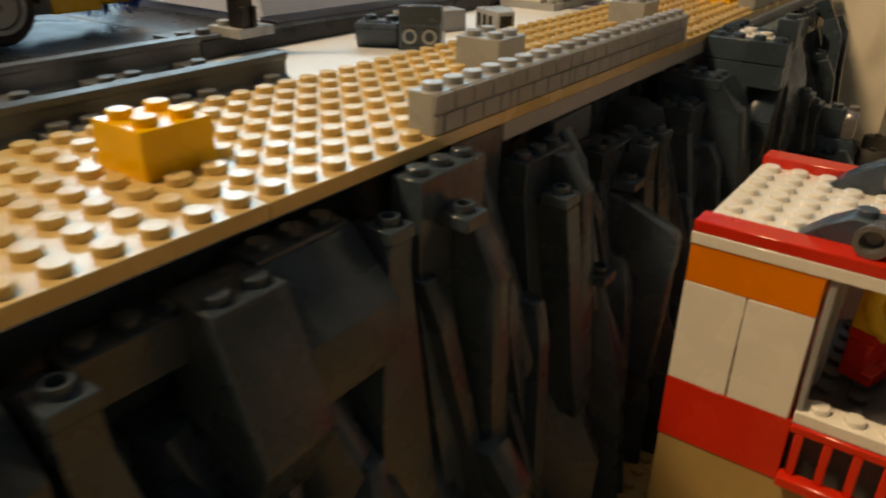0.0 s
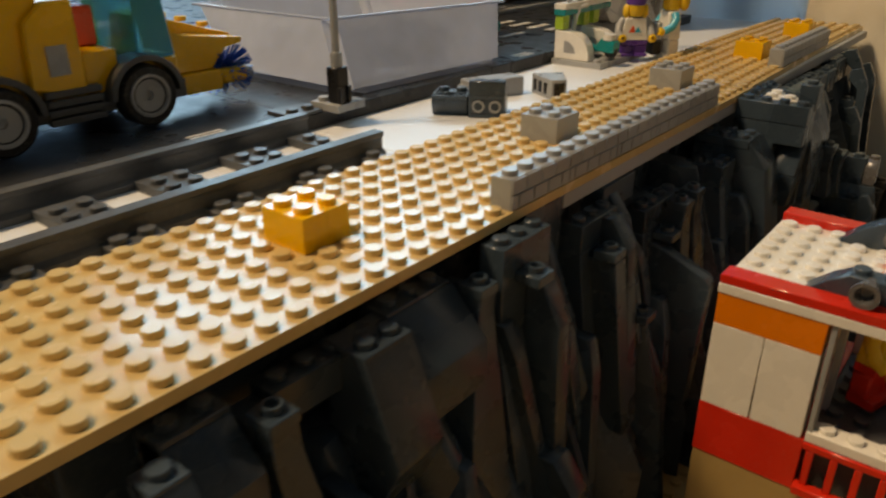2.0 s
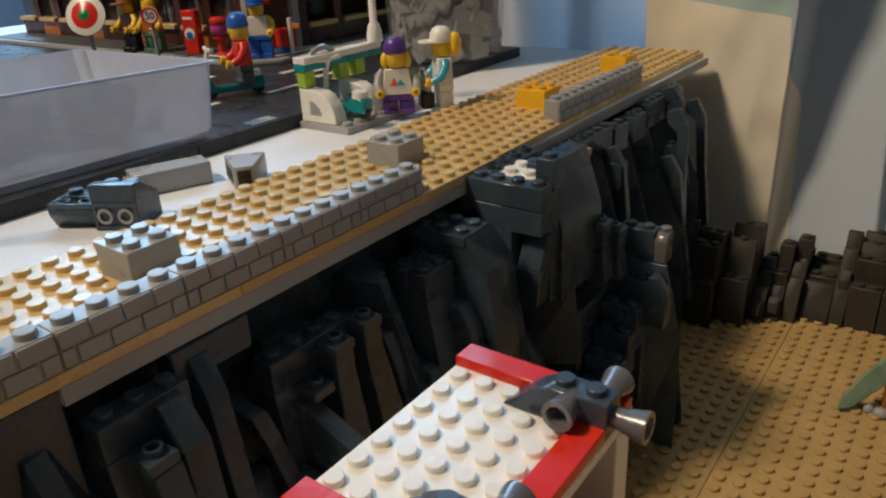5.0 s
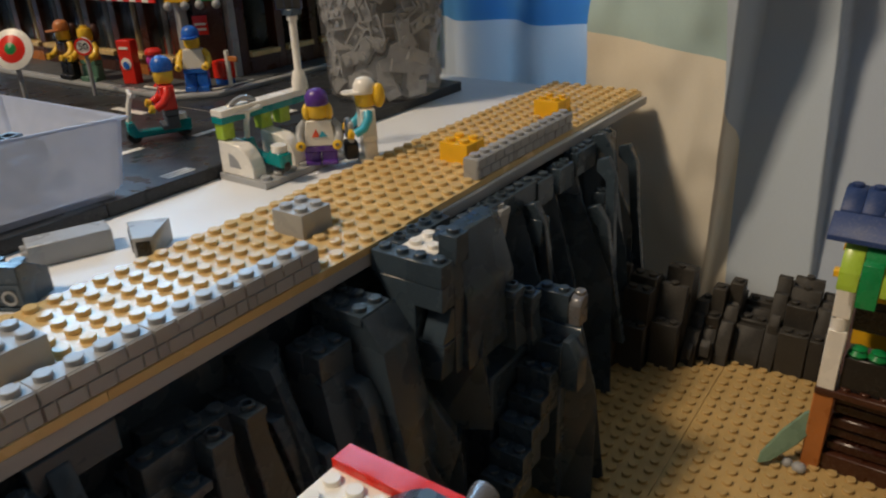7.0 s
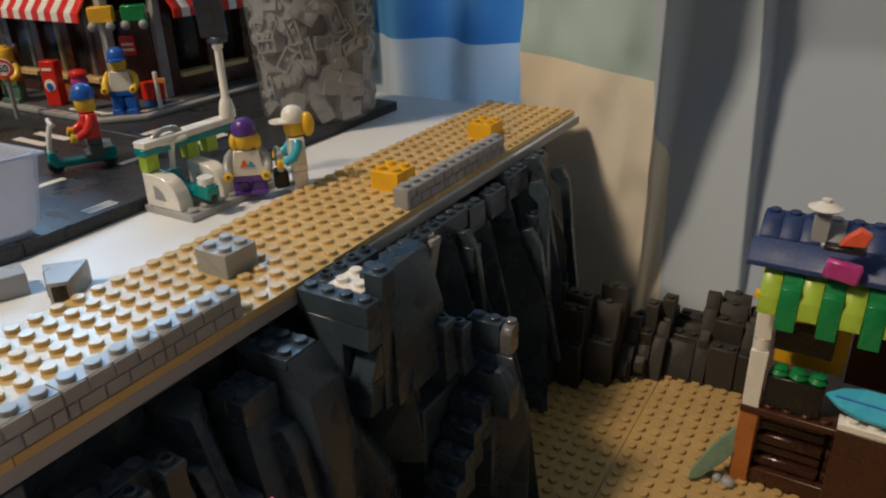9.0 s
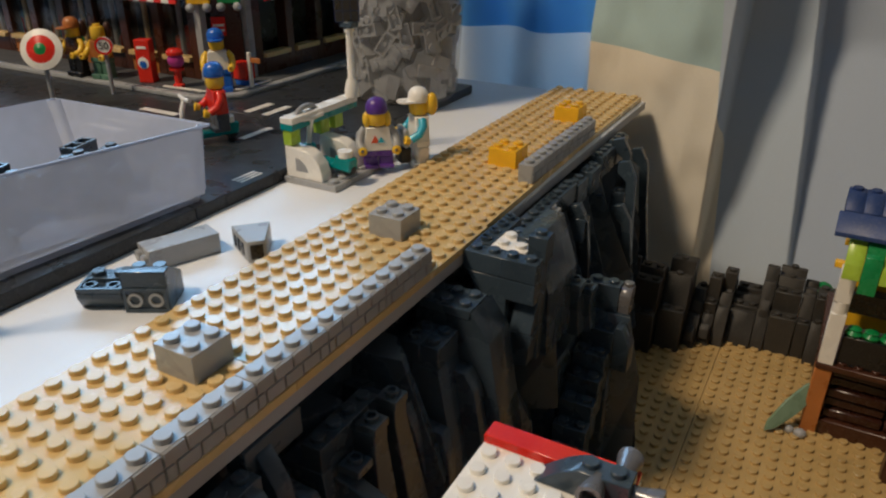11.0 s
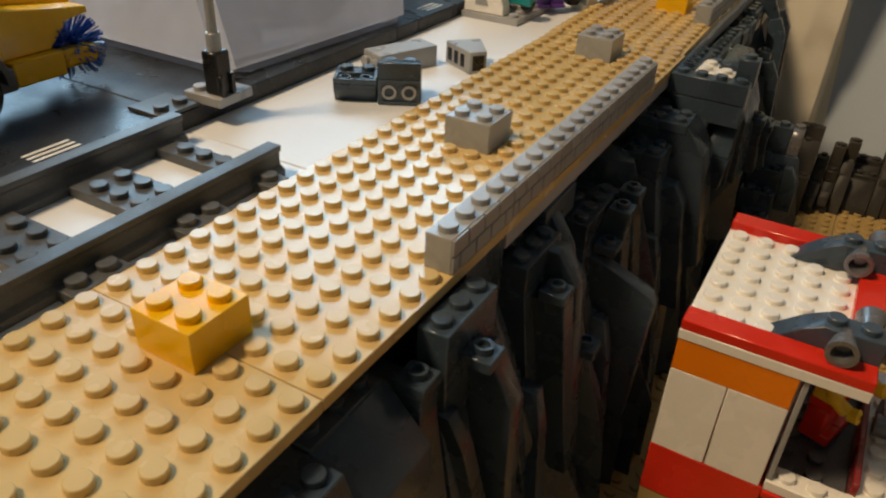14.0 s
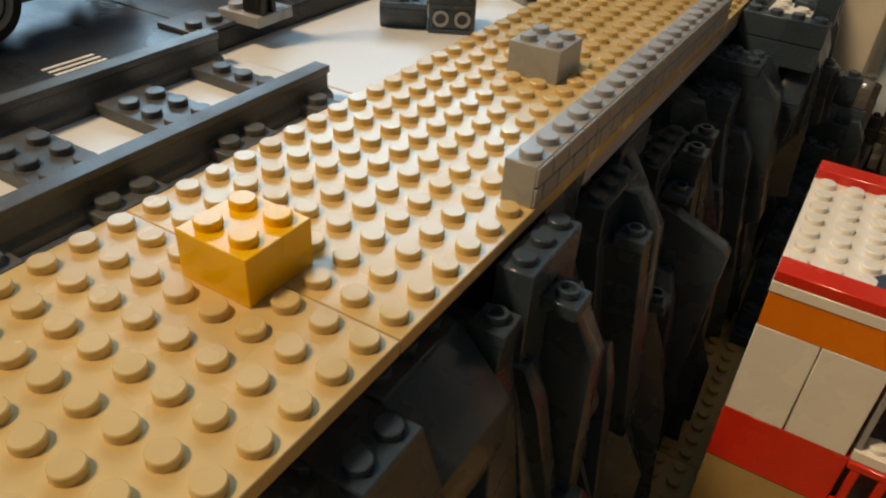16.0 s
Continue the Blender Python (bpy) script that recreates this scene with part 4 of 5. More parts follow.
def figure(label, x, y, z, turn, legs, torso, arms, hat=None, sit=False, hair=None, brim=True, short=0.0, carry=False, plaits=False):
    """A toy figure with a plain head, facing its own -y."""
    L = Shape()
    if sit:
        L.box(-0.0078, -0.011, 0.009, -0.0003, 0.004, 0.015, 0.0008).box(0.0003, -0.011, 0.009, 0.0078, 0.004, 0.015, 0.0008)
        L.box(-0.0078, -0.013, 0.002, -0.0003, -0.008, 0.012, 0.0006).box(0.0003, -0.013, 0.002, 0.0078, -0.008, 0.012, 0.0006)
    else:
        L.box(-0.0078, -0.0055, 0, -0.0003, 0.0035, 0.0035, 0.0004).box(0.0003, -0.0055, 0, 0.0078, 0.0035, 0.0035, 0.0004)
        L.box(-0.0078, -0.0030, 0.002, -0.0003, 0.0035, 0.012, 0.0008).box(0.0003, -0.0030, 0.002, 0.0078, 0.0035, 0.012, 0.0008)
    L.box(-0.0078, -0.0036, 0.0120, 0.0078, 0.0036, 0.0150, 0.0003)
    T = Shape().prism([(-0.0078, 0.0150), (0.0078, 0.0150), (0.0058, 0.0275), (-0.0058, 0.0275)], -0.0036, 0.0036, "y", 0.0004)
    A, H = Shape(), Shape()
    for s in (-1, 1):
        A.tube([(s * 0.0062, 0, 0.0262), (s * 0.0088, -0.0005, 0.0235), (s * 0.0096, -0.003, 0.0195), (s * 0.0088, -0.007, 0.0170)], 0.0022, 10)
        H.lathe([(0.0006, 0), (0.0022, 0.0004), (0.0024, 0.003), (0.0010, 0.0036)], 10, pose(s * 0.0086, -0.0075, 0.0164, 75, 0, 0))
    H.lathe([(0.0001, 0.0278), (0.0042, 0.0282), (0.0050, 0.0296), (0.0051, 0.0345), (0.0044, 0.0368), (0.0025, 0.0372), (0.0024, 0.0388), (0.0001, 0.0389)], 18)
    pieces = [(L, legs), (T, torso), (A, arms), (H, SKIN)]
    if hat:
        C = Shape().lathe([(0.0054, 0.0346), (0.0057, 0.0358), (0.0054, 0.0388), (0.0040, 0.0412), (0.0020, 0.0422), (0.0001, 0.0423)], 18)
        if brim:
            C.prism([(-0.0052, -0.002), (0.0052, -0.002), (0.0045, -0.0095), (0.002, -0.0115), (-0.002, -0.0115), (-0.0045, -0.0095)], 0.0346, 0.0357, "z", 0.0003)
        pieces.append((C, hat))
    if carry:
        pieces.append((Shape().box(-0.006, -0.0105, 0.012, 0.007, -0.0075, 0.022, 0.0008), STEEL))
        pieces.append((Shape().box(-0.004, -0.0125, 0.003, 0.005, -0.0055, 0.0118, 0.0012), BLACK))
    if plaits:
        pieces.append((Shape().ball(0.0052, -0.0005, 0.0310, 0.0022, 0.0030, 0.0042).ball(-0.0052, -0.0005, 0.0310, 0.0022, 0.0030, 0.0042), SKIN))
        pieces.append((Shape().prism([(-0.0035, 0.0195), (0.0005, 0.0195), (-0.0015, 0.0235)], -0.0039, -0.0030, "y", 0), CORAL))
        pieces.append((Shape().prism([(-0.0005, 0.0195), (0.0038, 0.0195), (0.0016, 0.0225)], -0.0040, -0.0030, "y", 0), AZURE))
    elif hair:
        pieces.append((Shape().ball(0.0035, 0.0062, 0.0335, 0.0028, 0.0032, 0.0060).ball(-0.0030, 0.0055, 0.0320, 0.0024, 0.0024, 0.0050), hair))
    if short:
        for sh, mat in pieces:
            sh.v = [(a, b, c - short if c > 0.012 else c * (1 - short / 0.012)) for a, b, c in sh.v]
    return joined("toy_figure", pieces, label, "toy figure", pose(x, y, z, 0, 0, turn), "toy figures")


# ---- bicycle stand ----
stand = thing("bike_stand", "white and teal scooter rental stand on a grey plate", "bike stand", at=(-0.1175, 0.262, 0))
part("base_plate", Shape().box(0, 0, 0, 4 * S, 7 * S, P, 0.0002).studs(0, 0, 4, 7, P), GREY, stand)


def arch_panel(x0):
    pts = [(0.0, P), (0.0225, P), (0.0222, 0.0075), (0.0205, 0.0120), (0.0172, 0.0160), (0.0130, 0.0180), (0.0, 0.0192)]
    hole = [(0.0065, 0.0070), (0.0140, 0.0070), (0.0125, 0.0105), (0.0095, 0.0130), (0.0065, 0.0136)]
    panel = part("arch_panel", Shape().prism([(u, v) for u, v in pts], 0.0, 0.0078, "y", 0.0004, pose(x0[0], x0[1], 0, 0, 0, 0)), WHITE, stand, "white curved panel")
    part("opening", Shape().prism(hole, -0.0002, 0.0002, "y", 0, pose(x0[0], x0[1], 0, 0, 0, 0)), GREY, panel)


arch_panel((0.0010, 0.0012))
arch_panel((0.0050, 0.0240))
for yy in (0.0012, 0.0250, 0.0370):
    part("post", Shape().box(0.0006, yy, 0.0193, 0.0060, yy + 0.0070, 0.0270, 0.0003), LIME, stand, "lime green post")
part("beam", Shape().box(0.0000, 0.0004, 0.0270, 0.0075, 0.0555, 0.0302, 0.0003), TEAL, stand)
part("roof_tile", Shape().box(0.0000, 0.0004, 0.0303, 0.0078, 0.0555, 0.0335, 0.0003), WHITE, stand)


def scooter(label, at, turn):
    t = thing("toy_scooter", label, "scooter", "toy scooters", at=at, turn=turn)
    part("body", Shape().prism([(-0.016, 0.0030), (0.014, 0.0030), (0.0165, 0.0060), (0.0165, 0.0120), (0.0130, 0.0120), (0.0110, 0.0065), (-0.004, 0.0060), (-0.007, 0.0105), (-0.0165, 0.0095)], -0.0032, 0.0032, "y", 0.0006), TEAL, t)
    for xx in (-0.0125, 0.0135):
        w = part("wheel", Shape().lathe([(0.0001, -0.0018), (0.0036, -0.0018), (0.0040, -0.0010), (0.0040, 0.0010), (0.0036, 0.0018), (0.0001, 0.0018)], 18, pose(xx, 0, 0.0040, 90, 0, 0)), RUBBER, t)
    part("handlebar", Shape().tube([(0.0150, 0, 0.010), (0.0135, 0, 0.020), (0.0115, 0, 0.0255)], 0.0014, 10).tube([(0.0112, -0.0075, 0.0262), (0.0118, 0, 0.0255), (0.0112, 0.0075, 0.0262)], 0.0012, 8), WHITE, t, "white steering column")
    part("seat", Shape().cyl(-0.0110, 0, 0.0098, 0.0130, 0.0038, 16), WHITE, t, "round white seat")
    return t


scooter("teal toy scooter parked in the stand", (-0.0985, 0.2760, P + 0.0017), 172)
scooter("teal toy scooter with a rider on the road", (-0.1840, 0.2790, RZ), 246)
part("light_hoop", Shape().tube([(0.0040, 0.016 + 0.009 * math.cos(a), 0.0300 + 0.006 * math.sin(a)) for a in [math.pi * k / 10 for k in range(11)]], 0.0014), GREY, stand, "grey curved bar")

figure("toy figure with a purple cap and white shirt beside the stand", -0.0850, 0.2990, P, 40, PURPLE, WHITE, GREY, PURPLE, hair=TAN, brim=False, short=0.006, plaits=True)
figure("toy figure with a white cap and pony tail beside the stand", -0.0720, 0.3190, 0, -40, WHITE, WHITE, AZURE, WHITE, hair=SKIN, carry=True)
figure("toy figure in red riding a teal scooter", -0.1815, 0.2850, RZ + 0.0062, -28, DARKTRACK, RED, RED, BLUE, brim=False, short=0.005)
figure("toy figure with a blue cap and white vest by the shop", -0.2540, 0.3600, RZ + P, 40, BLUE, WHITE, SKIN, BLUE)
figure("toy figure in green and orange near the far shop", -0.2080, 0.4700, RZ, 30, BLACK, GREEN, GREEN, CORAL, brim=False)
figure("toy figure in brown standing before the shop window", -0.3560, 0.3470, RZ + P, 10, SANDGREEN, AMBER, SKIN, None, hair=BROWN)
figure("toy figure with dark clothes before the shop window", -0.3800, 0.3440, RZ + P, 0, BLACK, BROWN, SKIN, AMBER, hair=BROWN)

# ---- street lamp with solar panel ----
lamp = thing("solar_street_lamp", "white street pole carrying a dark solar panel", "street lamp", at=(-0.1105, 0.3140, 0.0336))
part("pole", Shape().lathe([(0.0040, 0), (0.0040, 0.004), (0.0030, 0.0085), (0.0019, 0.0100), (0.0019, 0.0335), (0.0026, 0.0337), (0.0026, 0.0360), (0.0001, 0.0361)], 16), WHITE, lamp)
part("panel", Shape().box(-0.0064, -0.0012, 0.0, 0.0064, 0.0012, 0.0300, 0.0003, pose(0, -0.001, 0.0390, 14, 0, 35)), NAVY, lamp, "dark blue solar panel")
for i in range(3):
    for j in range(5):
        part("cell", Shape().box(-0.0059 + i * 0.0040, -0.0014, 0.0006 + j * 0.0059, -0.0023 + i * 0.0040, -0.0011, 0.0060 + j * 0.0059, 0, pose(0, -0.001, 0.0390, 14, 0, 35)), BLACK, lamp)
part("hinge", Shape().box(-0.0040, -0.0035, 0.0360, 0.0040, 0.0035, 0.0392, 0.0006), DARK, lamp)

# ---- jar of grey bricks ----
JX, JY = -0.1480, 0.4280
jar = thing("brick_jar", "tall clear plastic tub filled with light grey bricks", "tub", at=(JX, JY, RZ))
prof = [(0.0001, 0.0), (0.0340, 0.0), (0.0362, 0.0015), (0.0372, 0.010), (0.0460, 0.150)]
part("shell", Shape().lathe(prof, 48), CLEAR, jar, "clear plastic shell")
part("rim", Shape().lathe([(0.0460, 0.150), (0.0480, 0.150), (0.0480, 0.154), (0.0455, 0.154), (0.0455, 0.150)], 48), CLEAR, jar)
part("dark_filling", Shape().lathe([(0.0001, 0.002), (0.0270, 0.002), (0.0350, 0.142), (0.0001, 0.143)], 32), DARKTRACK, jar)
random.seed(21)
cup = Shape().box(-0.0080, -0.0040, -0.0045, 0.0080, 0.0040, 0.0045, 0.0002).studs(-S, -0.5 * S, 2, 1, 0.0045)
cup2 = Shape().box(-0.0080, -0.0040, -0.0045, 0.0080, 0.0040, 0.0020, 0.0002)
for a, b in (((-0.008, -0.004), (0.008, -0.0028)), ((-0.008, 0.0028), (0.008, 0.004)), ((-0.008, -0.0028), (-0.0068, 0.0028)), ((0.0068, -0.0028), (0.008, 0.0028))):
    cup2.box(*a, 0.002, *b, 0.0048, 0)
cup2.cyl(0, 0, 0.002, 0.0040, 0.0016, 10)
meshes = [cup.mesh("brick_in_tub", GREY), cup2.mesh("brick_in_tub", GREY)]
cup3 = Shape().box(-0.0080, -0.0040, -0.0045, 0.0080, 0.0040, 0.0045, 0.0002)
cup4 = Shape().box(-0.0080, -0.0048, -0.0040, 0.0080, 0.0048, 0.0040, 0.0002)
meshes += [cup3.mesh("brick_in_tub", GREY), cup4.mesh("brick_in_tub", GREY)]
cup5 = Shape().box(-0.0080, -0.0080, -0.0045, 0.0080, 0.0080, 0.0045, 0.0002).studs(-S, -S, 2, 2, 0.0045)
meshes.append(cup5.mesh("brick_in_tub", GREY))
for k in range(230):
    h = 0.006 + (k / 230) * 0.136
    a = k * 2.399963 + random.uniform(-0.3, 0.3)
    wall_r = 0.0372 + 0.0088 * (h - 0.01) / 0.14
    ob = new("brick", meshes[(3, 1, 2, 4, 0, 3, 1, 2)[k % 8]])
    ob.parent = jar
    flat = pose(0, 0, 0, random.uniform(-7, 7), random.uniform(-7, 7), random.choice((0, 25, 60, 80, 110, 150)) + random.uniform(-15, 15))
    r = wall_r - 0.0068 - random.random() * 0.0026
    ob.matrix_basis = Matrix.Translation((r * math.cos(a), r * math.sin(a), h)) @ Euler((0, 0, a)).to_matrix().to_4x4() @ pose(0, 0, 0, 0, 90, 0) @ flat

# ---- street sweeper truck ----
truck = thing("street_sweeper", "yellow toy road sweeper truck with a blue brush", "toy truck", at=(-0.1760, 0.0020, RZ))
part("chassis", Shape().box(-0.020, -0.070, 0.0080, 0.020, 0.046, 0.0150, 0.0005), DARKTRACK, truck)
part("hopper", Shape().box(-0.020, -0.075, 0.0160, 0.0195, -0.004, 0.070, 0.0008), YELLOW, truck)
part("side_panel", Shape().prism([(-0.0130, 0.0200), (0.0060, 0.0160), (0.0060, 0.0480), (-0.0040, 0.0480), (-0.0110, 0.0420)], 0.0196, 0.0225, "x", 0.0006), YELLOW, truck)
part("vent", Shape().box(0.0226, -0.0060, 0.0240, 0.0230, 0.0010, 0.0340, 0), GREY, truck)
part("cab", Shape().prism([(0.0070, 0.0150), (0.0440, 0.0150), (0.0440, 0.0240), (0.0200, 0.0240), (0.0200, 0.0300), (0.0070, 0.0300)], -0.0195, 0.0195, "x", 0.0006), YELLOW, truck)
part("windscreen", Shape().prism([(0.0280, 0.0241), (0.0440, 0.0241), (0.0400, 0.0560), (0.0300, 0.0560)], -0.0190, 0.0190, "x", 0.0006), GLASSBLUE, truck, "clear blue cab window")
part("cab_roof", Shape().box(-0.0195, 0.0050, 0.0560, 0.0195, 0.0420, 0.0592, 0.0005), YELLOW, truck)
part("driver_seat", Shape().box(-0.0080, 0.0110, 0.0300, 0.0080, 0.0200, 0.0440, 0.0008), CORAL, truck)
part("nose", Shape().prism([(0.0440, 0.0170), (0.0640, 0.0170), (0.0720, 0.0230), (0.0800, 0.0240), (0.0800, 0.0272), (0.0600, 0.0330), (0.0440, 0.0375)], -0.0120, 0.0040, "x", 0.0004).prism([(0.0440, 0.0150), (0.0640, 0.0150), (0.0720, 0.0230), (0.0800, 0.0240), (0.0800, 0.0262), (0.0520, 0.0300), (0.0440, 0.0330)], 0.0042, 0.0125, "x", 0.0004).studs(-0.0040, 0.0470, 1, 1, 0.0362).studs(-0.0040, 0.0560, 1, 1, 0.0340).studs(-0.0040, 0.0660, 1, 1, 0.0308), YELLOW, truck)
part("brush_arm", Shape().box(0.0000, 0.0480, 0.0070, 0.0160, 0.0660, 0.0150, 0.0005).box(0.0100, 0.0660, 0.0085, 0.0160, 0.0790, 0.0145, 0.0012), YELLOW, truck)
part("arm_pin", Shape().cyl(0, 0, 0, 0.0028, 0.0026, 16, m=pose(0.0130, 0.0790, 0.0115, -90, 0, 0)), GREY, truck, "grey axle pin")
random.seed(8)
br = Shape()
for k in range(420):
    a, tilt = random.random() * 2 * math.pi, random.uniform(0.5, 1.3)
    p = Vector((0.0060, 0.0740, 0.0130))
    d = Vector((math.cos(a) * math.sin(tilt), math.sin(a) * math.sin(tilt), random.uniform(-0.7, 0.8))).normalized()
    br.tube([p + d * 0.002, p + d * 0.0125], 0.00026, 3)
part("brush", br, BLUE, truck, "blue bristle brush")
for yy in (-0.0250, 0.0275):
    for sx, face in ((0.0205, 1), (-0.0205, -1)):
        tyre = part("wheel", Shape().lathe([(0.0060, -0.004), (0.0105, -0.0045), (0.0116, -0.0030), (0.0116, 0.0030), (0.0105, 0.0045), (0.0060, 0.004)], 28, pose(sx, yy, 0.0120, 0, 90 * face, 0)), RUBBER, truck, "black rubber tyre")
        part("rim", Shape().lathe([(0.0001, 0.0020), (0.0016, 0.0020), (0.0018, 0.0034), (0.0028, 0.0034), (0.0030, 0.0034), (0.0066, 0.0040), (0.0070, 0.0050), (0.0080, 0.0050), (0.0082, 0.0020)], 24, pose(sx, yy, 0.0120, 0, 90 * face, 0)), STEEL, tyre, "grey wheel rim")
    arch = [(yy + q * math.cos(a), 0.0120 + q * math.sin(a)) for q, rng in ((0.0150, range(0, 13)), (0.0128, range(12, -1, -1))) for a in [math.pi * k / 12 for k in rng]]
    part("mudguard", Shape().prism(arch, 0.0140, 0.0250, "x", 0.0002), DARKTRACK, truck)
for k in range(4):
    part("step", Shape().box(0.0180, -0.0090, 0.0070 + k * 0.0032, 0.0228, 0.0110, 0.0094 + k * 0.0032, 0.0003), DARKTRACK, truck)

# ---- corner shop ----
shop = thing("corner_shop", "brown toy corner shop with striped red and white awning", "toy building")
part("pavement", Shape().prism([(-0.62, 0.339), (-0.258, 0.339), (-0.236, 0.361), (-0.236, 0.62), (-0.62, 0.62)], RZ, RZ + P, "z", 0.0003), GREY, shop, "grey tiled pavement")
part("paving", Shape().prism([(-0.615, 0.345), (-0.261, 0.345), (-0.243, 0.364), (-0.243, 0.60), (-0.615, 0.60)], RZ + P, RZ + P + 0.0006, "z", 0), DARKTRACK, shop)
for px, py, lng, a in ((-0.2800, 0.3490, 0.034, 4), (-0.2535, 0.3575, 0.029, 45), (-0.2440, 0.3830, 0.030, 90)):
    part("kerb_tile", Shape().box(-lng / 2, -0.0012, 0, lng / 2, 0.0012, 0.0010, 0.0002, pose(px, py, RZ + P + 0.0005, 0, 0, a)), WHITE, shop, "white tile line on the pavement")
FY, FX = 0.376, -0.262              # shop fronts
Z0 = RZ + P + 0.0006
random.seed(17)
# solid black block in place of the shaded room behind the windows
part("inner_wall", Shape().box(-0.60, FY + 0.020, Z0, FX - 0.022, 0.58, 0.120, 0.0005), BLACK, shop, "black block standing for the shop's shaded interior")
for k in range(9):
    x = -0.292 - k * 0.036
    part("pillar", Shape().box(x - 0.004, FY, Z0, x + 0.004, FY + 0.010, 0.078, 0.0004), BROWN, shop)
    part("window_sill", Shape().box(x - 0.032, FY - 0.003, Z0 + 0.012, x - 0.004, FY + 0.006, Z0 + 0.0155, 0.0003), TAN, shop)
    part("stall_riser", Shape().box(x - 0.032, FY, Z0, x - 0.004, FY + 0.008, Z0 + 0.0118, 0.0003), AMBER if k % 2 else BROWN, shop)
    part("window_pane", Shape().box(x - 0.032, FY + 0.0030, Z0 + 0.0156, x - 0.004, FY + 0.0042, 0.076, 0), PANE, shop, "dark clear shop window")
    part("column", Shape().cyl(x - 0.018, FY + 0.0065, Z0 + 0.012, 0.076, 0.0020, 10), TAN if k % 2 else GREY, shop)
    for m in range(3):
        hgt = random.uniform(0.006, 0.020)
        part("shop_goods", Shape().box(x - 0.030 + m * 0.0085, FY + 0.0100, Z0 + 0.012, x - 0.0235 + m * 0.0085, FY + 0.0185, Z0 + 0.014 + hgt, 0.0006).studs(x - 0.0308 + m * 0.0085, FY + 0.0102, 1, 1, Z0 + 0.014 + hgt), random.choice((RED, AMBER, YELLOW, GREEN, CORAL, TAN, BROWN, AZURE)), shop)
for k in range(4):
    yv = FY + 0.034 + k * 0.036
    part("pillar", Shape().box(FX - 0.010, yv - 0.004, Z0, FX, yv + 0.004, 0.078, 0.0004), BROWN, shop)
    part("window_sill", Shape().box(FX - 0.006, yv + 0.004, Z0 + 0.012, FX + 0.003, yv + 0.032, Z0 + 0.0155, 0.0003), TAN, shop)
    part("stall_riser", Shape().box(FX - 0.008, yv + 0.004, Z0, FX, yv + 0.032, Z0 + 0.0118, 0.0003), BROWN, shop)
part("corner_post", Shape().box(-0.288, FY - 0.001, Z0, -0.282, FY + 0.005, 0.082, 0.0004).box(FX - 0.006, FY + 0.024, Z0, FX, FY + 0.030, 0.082, 0.0004), GREY, shop)
part("lintel", Shape().prism([(-0.60, FY), (-0.286, FY), (FX, FY + 0.026), (FX, 0.58), (-0.60, 0.58)], 0.0781, 0.092, "z", 0.0004), SANDGREEN, shop)
part("upper_wall", Shape().prism([(-0.60, FY + 0.002), (-0.286, FY + 0.002), (FX - 0.002, FY + 0.027), (FX - 0.002, 0.58), (-0.60, 0.58)], 0.0921, 0.160, "z", 0.0004), TAN, shop)
aw = [(0.0, 0.0920), (-0.0130, 0.0760), (-0.0130, 0.0700), (-0.0118, 0.0700), (-0.0118, 0.0755), (0.0, 0.0895)]
for k in range(40):
    x = -0.290 - k * S * 0.9
    part("awning_stripe", Shape().prism([(FY + u, v) for u, v in aw], x - S * 0.9 + 0.0001, x - 0.0001, "x", 0.0001), RED if k % 2 == 0 else WHITE, shop)
for k in range(16):
    yv = FY + 0.030 + k * S * 0.9
    part("awning_stripe", Shape().prism([(FX - u, v) for u, v in aw], yv + 0.0001, yv + S * 0.9 - 0.0001, "y", 0.0001), RED if k % 2 == 0 else WHITE, shop)
for px, py, mat in ((-0.279, FY + 0.001, YELLOW), (-0.2655, FY + 0.016, GREEN)):
    part("bracket_sign", Shape().box(-0.0075, -0.005, 0.0700, 0.0075, 0.005, 0.0800, 0.0006, pose(px, py - 0.004, 0, 0, 0, 42)), mat, shop)
    for s in (-0.0055, 0.0055):
        part("globe", Shape().ball(s, -0.006, 0.0680, 0.0030, m=pose(px, py - 0.004, 0, 0, 0, 42)), GREY, shop, "round grey globe")
part("notice", Shape().box(-0.0050, -0.0006, 0.0470, 0.0050, 0.0006, 0.0600, 0.0002, pose(-0.2760, FY + 0.010, 0, 0, 0, 42)), RED, shop, "red notice board")
for z in (0.0500, 0.0535):
    part("notice_bar", Shape().box(-0.0038, -0.0009, z, 0.0038, -0.0006, z + 0.0016, 0, pose(-0.2760, FY + 0.010, 0, 0, 0, 42)), WHITE, shop)
part("door", Shape().box(-0.010, -0.001, Z0, 0.010, 0.001, 0.070, 0.0004, pose(-0.274, FY + 0.016, 0, 0, 0, 42)), BROWN, shop, "brown shop door")

for ob in shop.children:
    if ob.name.split(".")[0] in ("awning_stripe", "bracket_sign", "globe", "notice", "notice_bar"):
        ob.location.z = -0.006

vend = thing("vending_machine", "red toy vending machine beside the shop window", "vending machine", at=(-0.3170, 0.3530, Z0), turn=20)
part("body", Shape().box(-0.0055, -0.004, 0, 0.0055, 0.004, 0.030, 0.0005), RED, vend)
part("picture", Shape().cyl(0, 0, 0, 0.0003, 0.0042, 16, m=pose(0, -0.0041, 0.0140, 90, 0, 0)), WHITE, vend).scale = (1, 1, 1)
part("picture_spot", Shape().cyl(0, 0, 0, 0.0003, 0.0026, 16, m=pose(0, -0.0045, 0.0130, 90, 0, 0)), BLUE, vend)
part("letter_bar", Shape().box(-0.0036, -0.0044, 0.0238, 0.0036, -0.0041, 0.0256, 0), WHITE, vend)
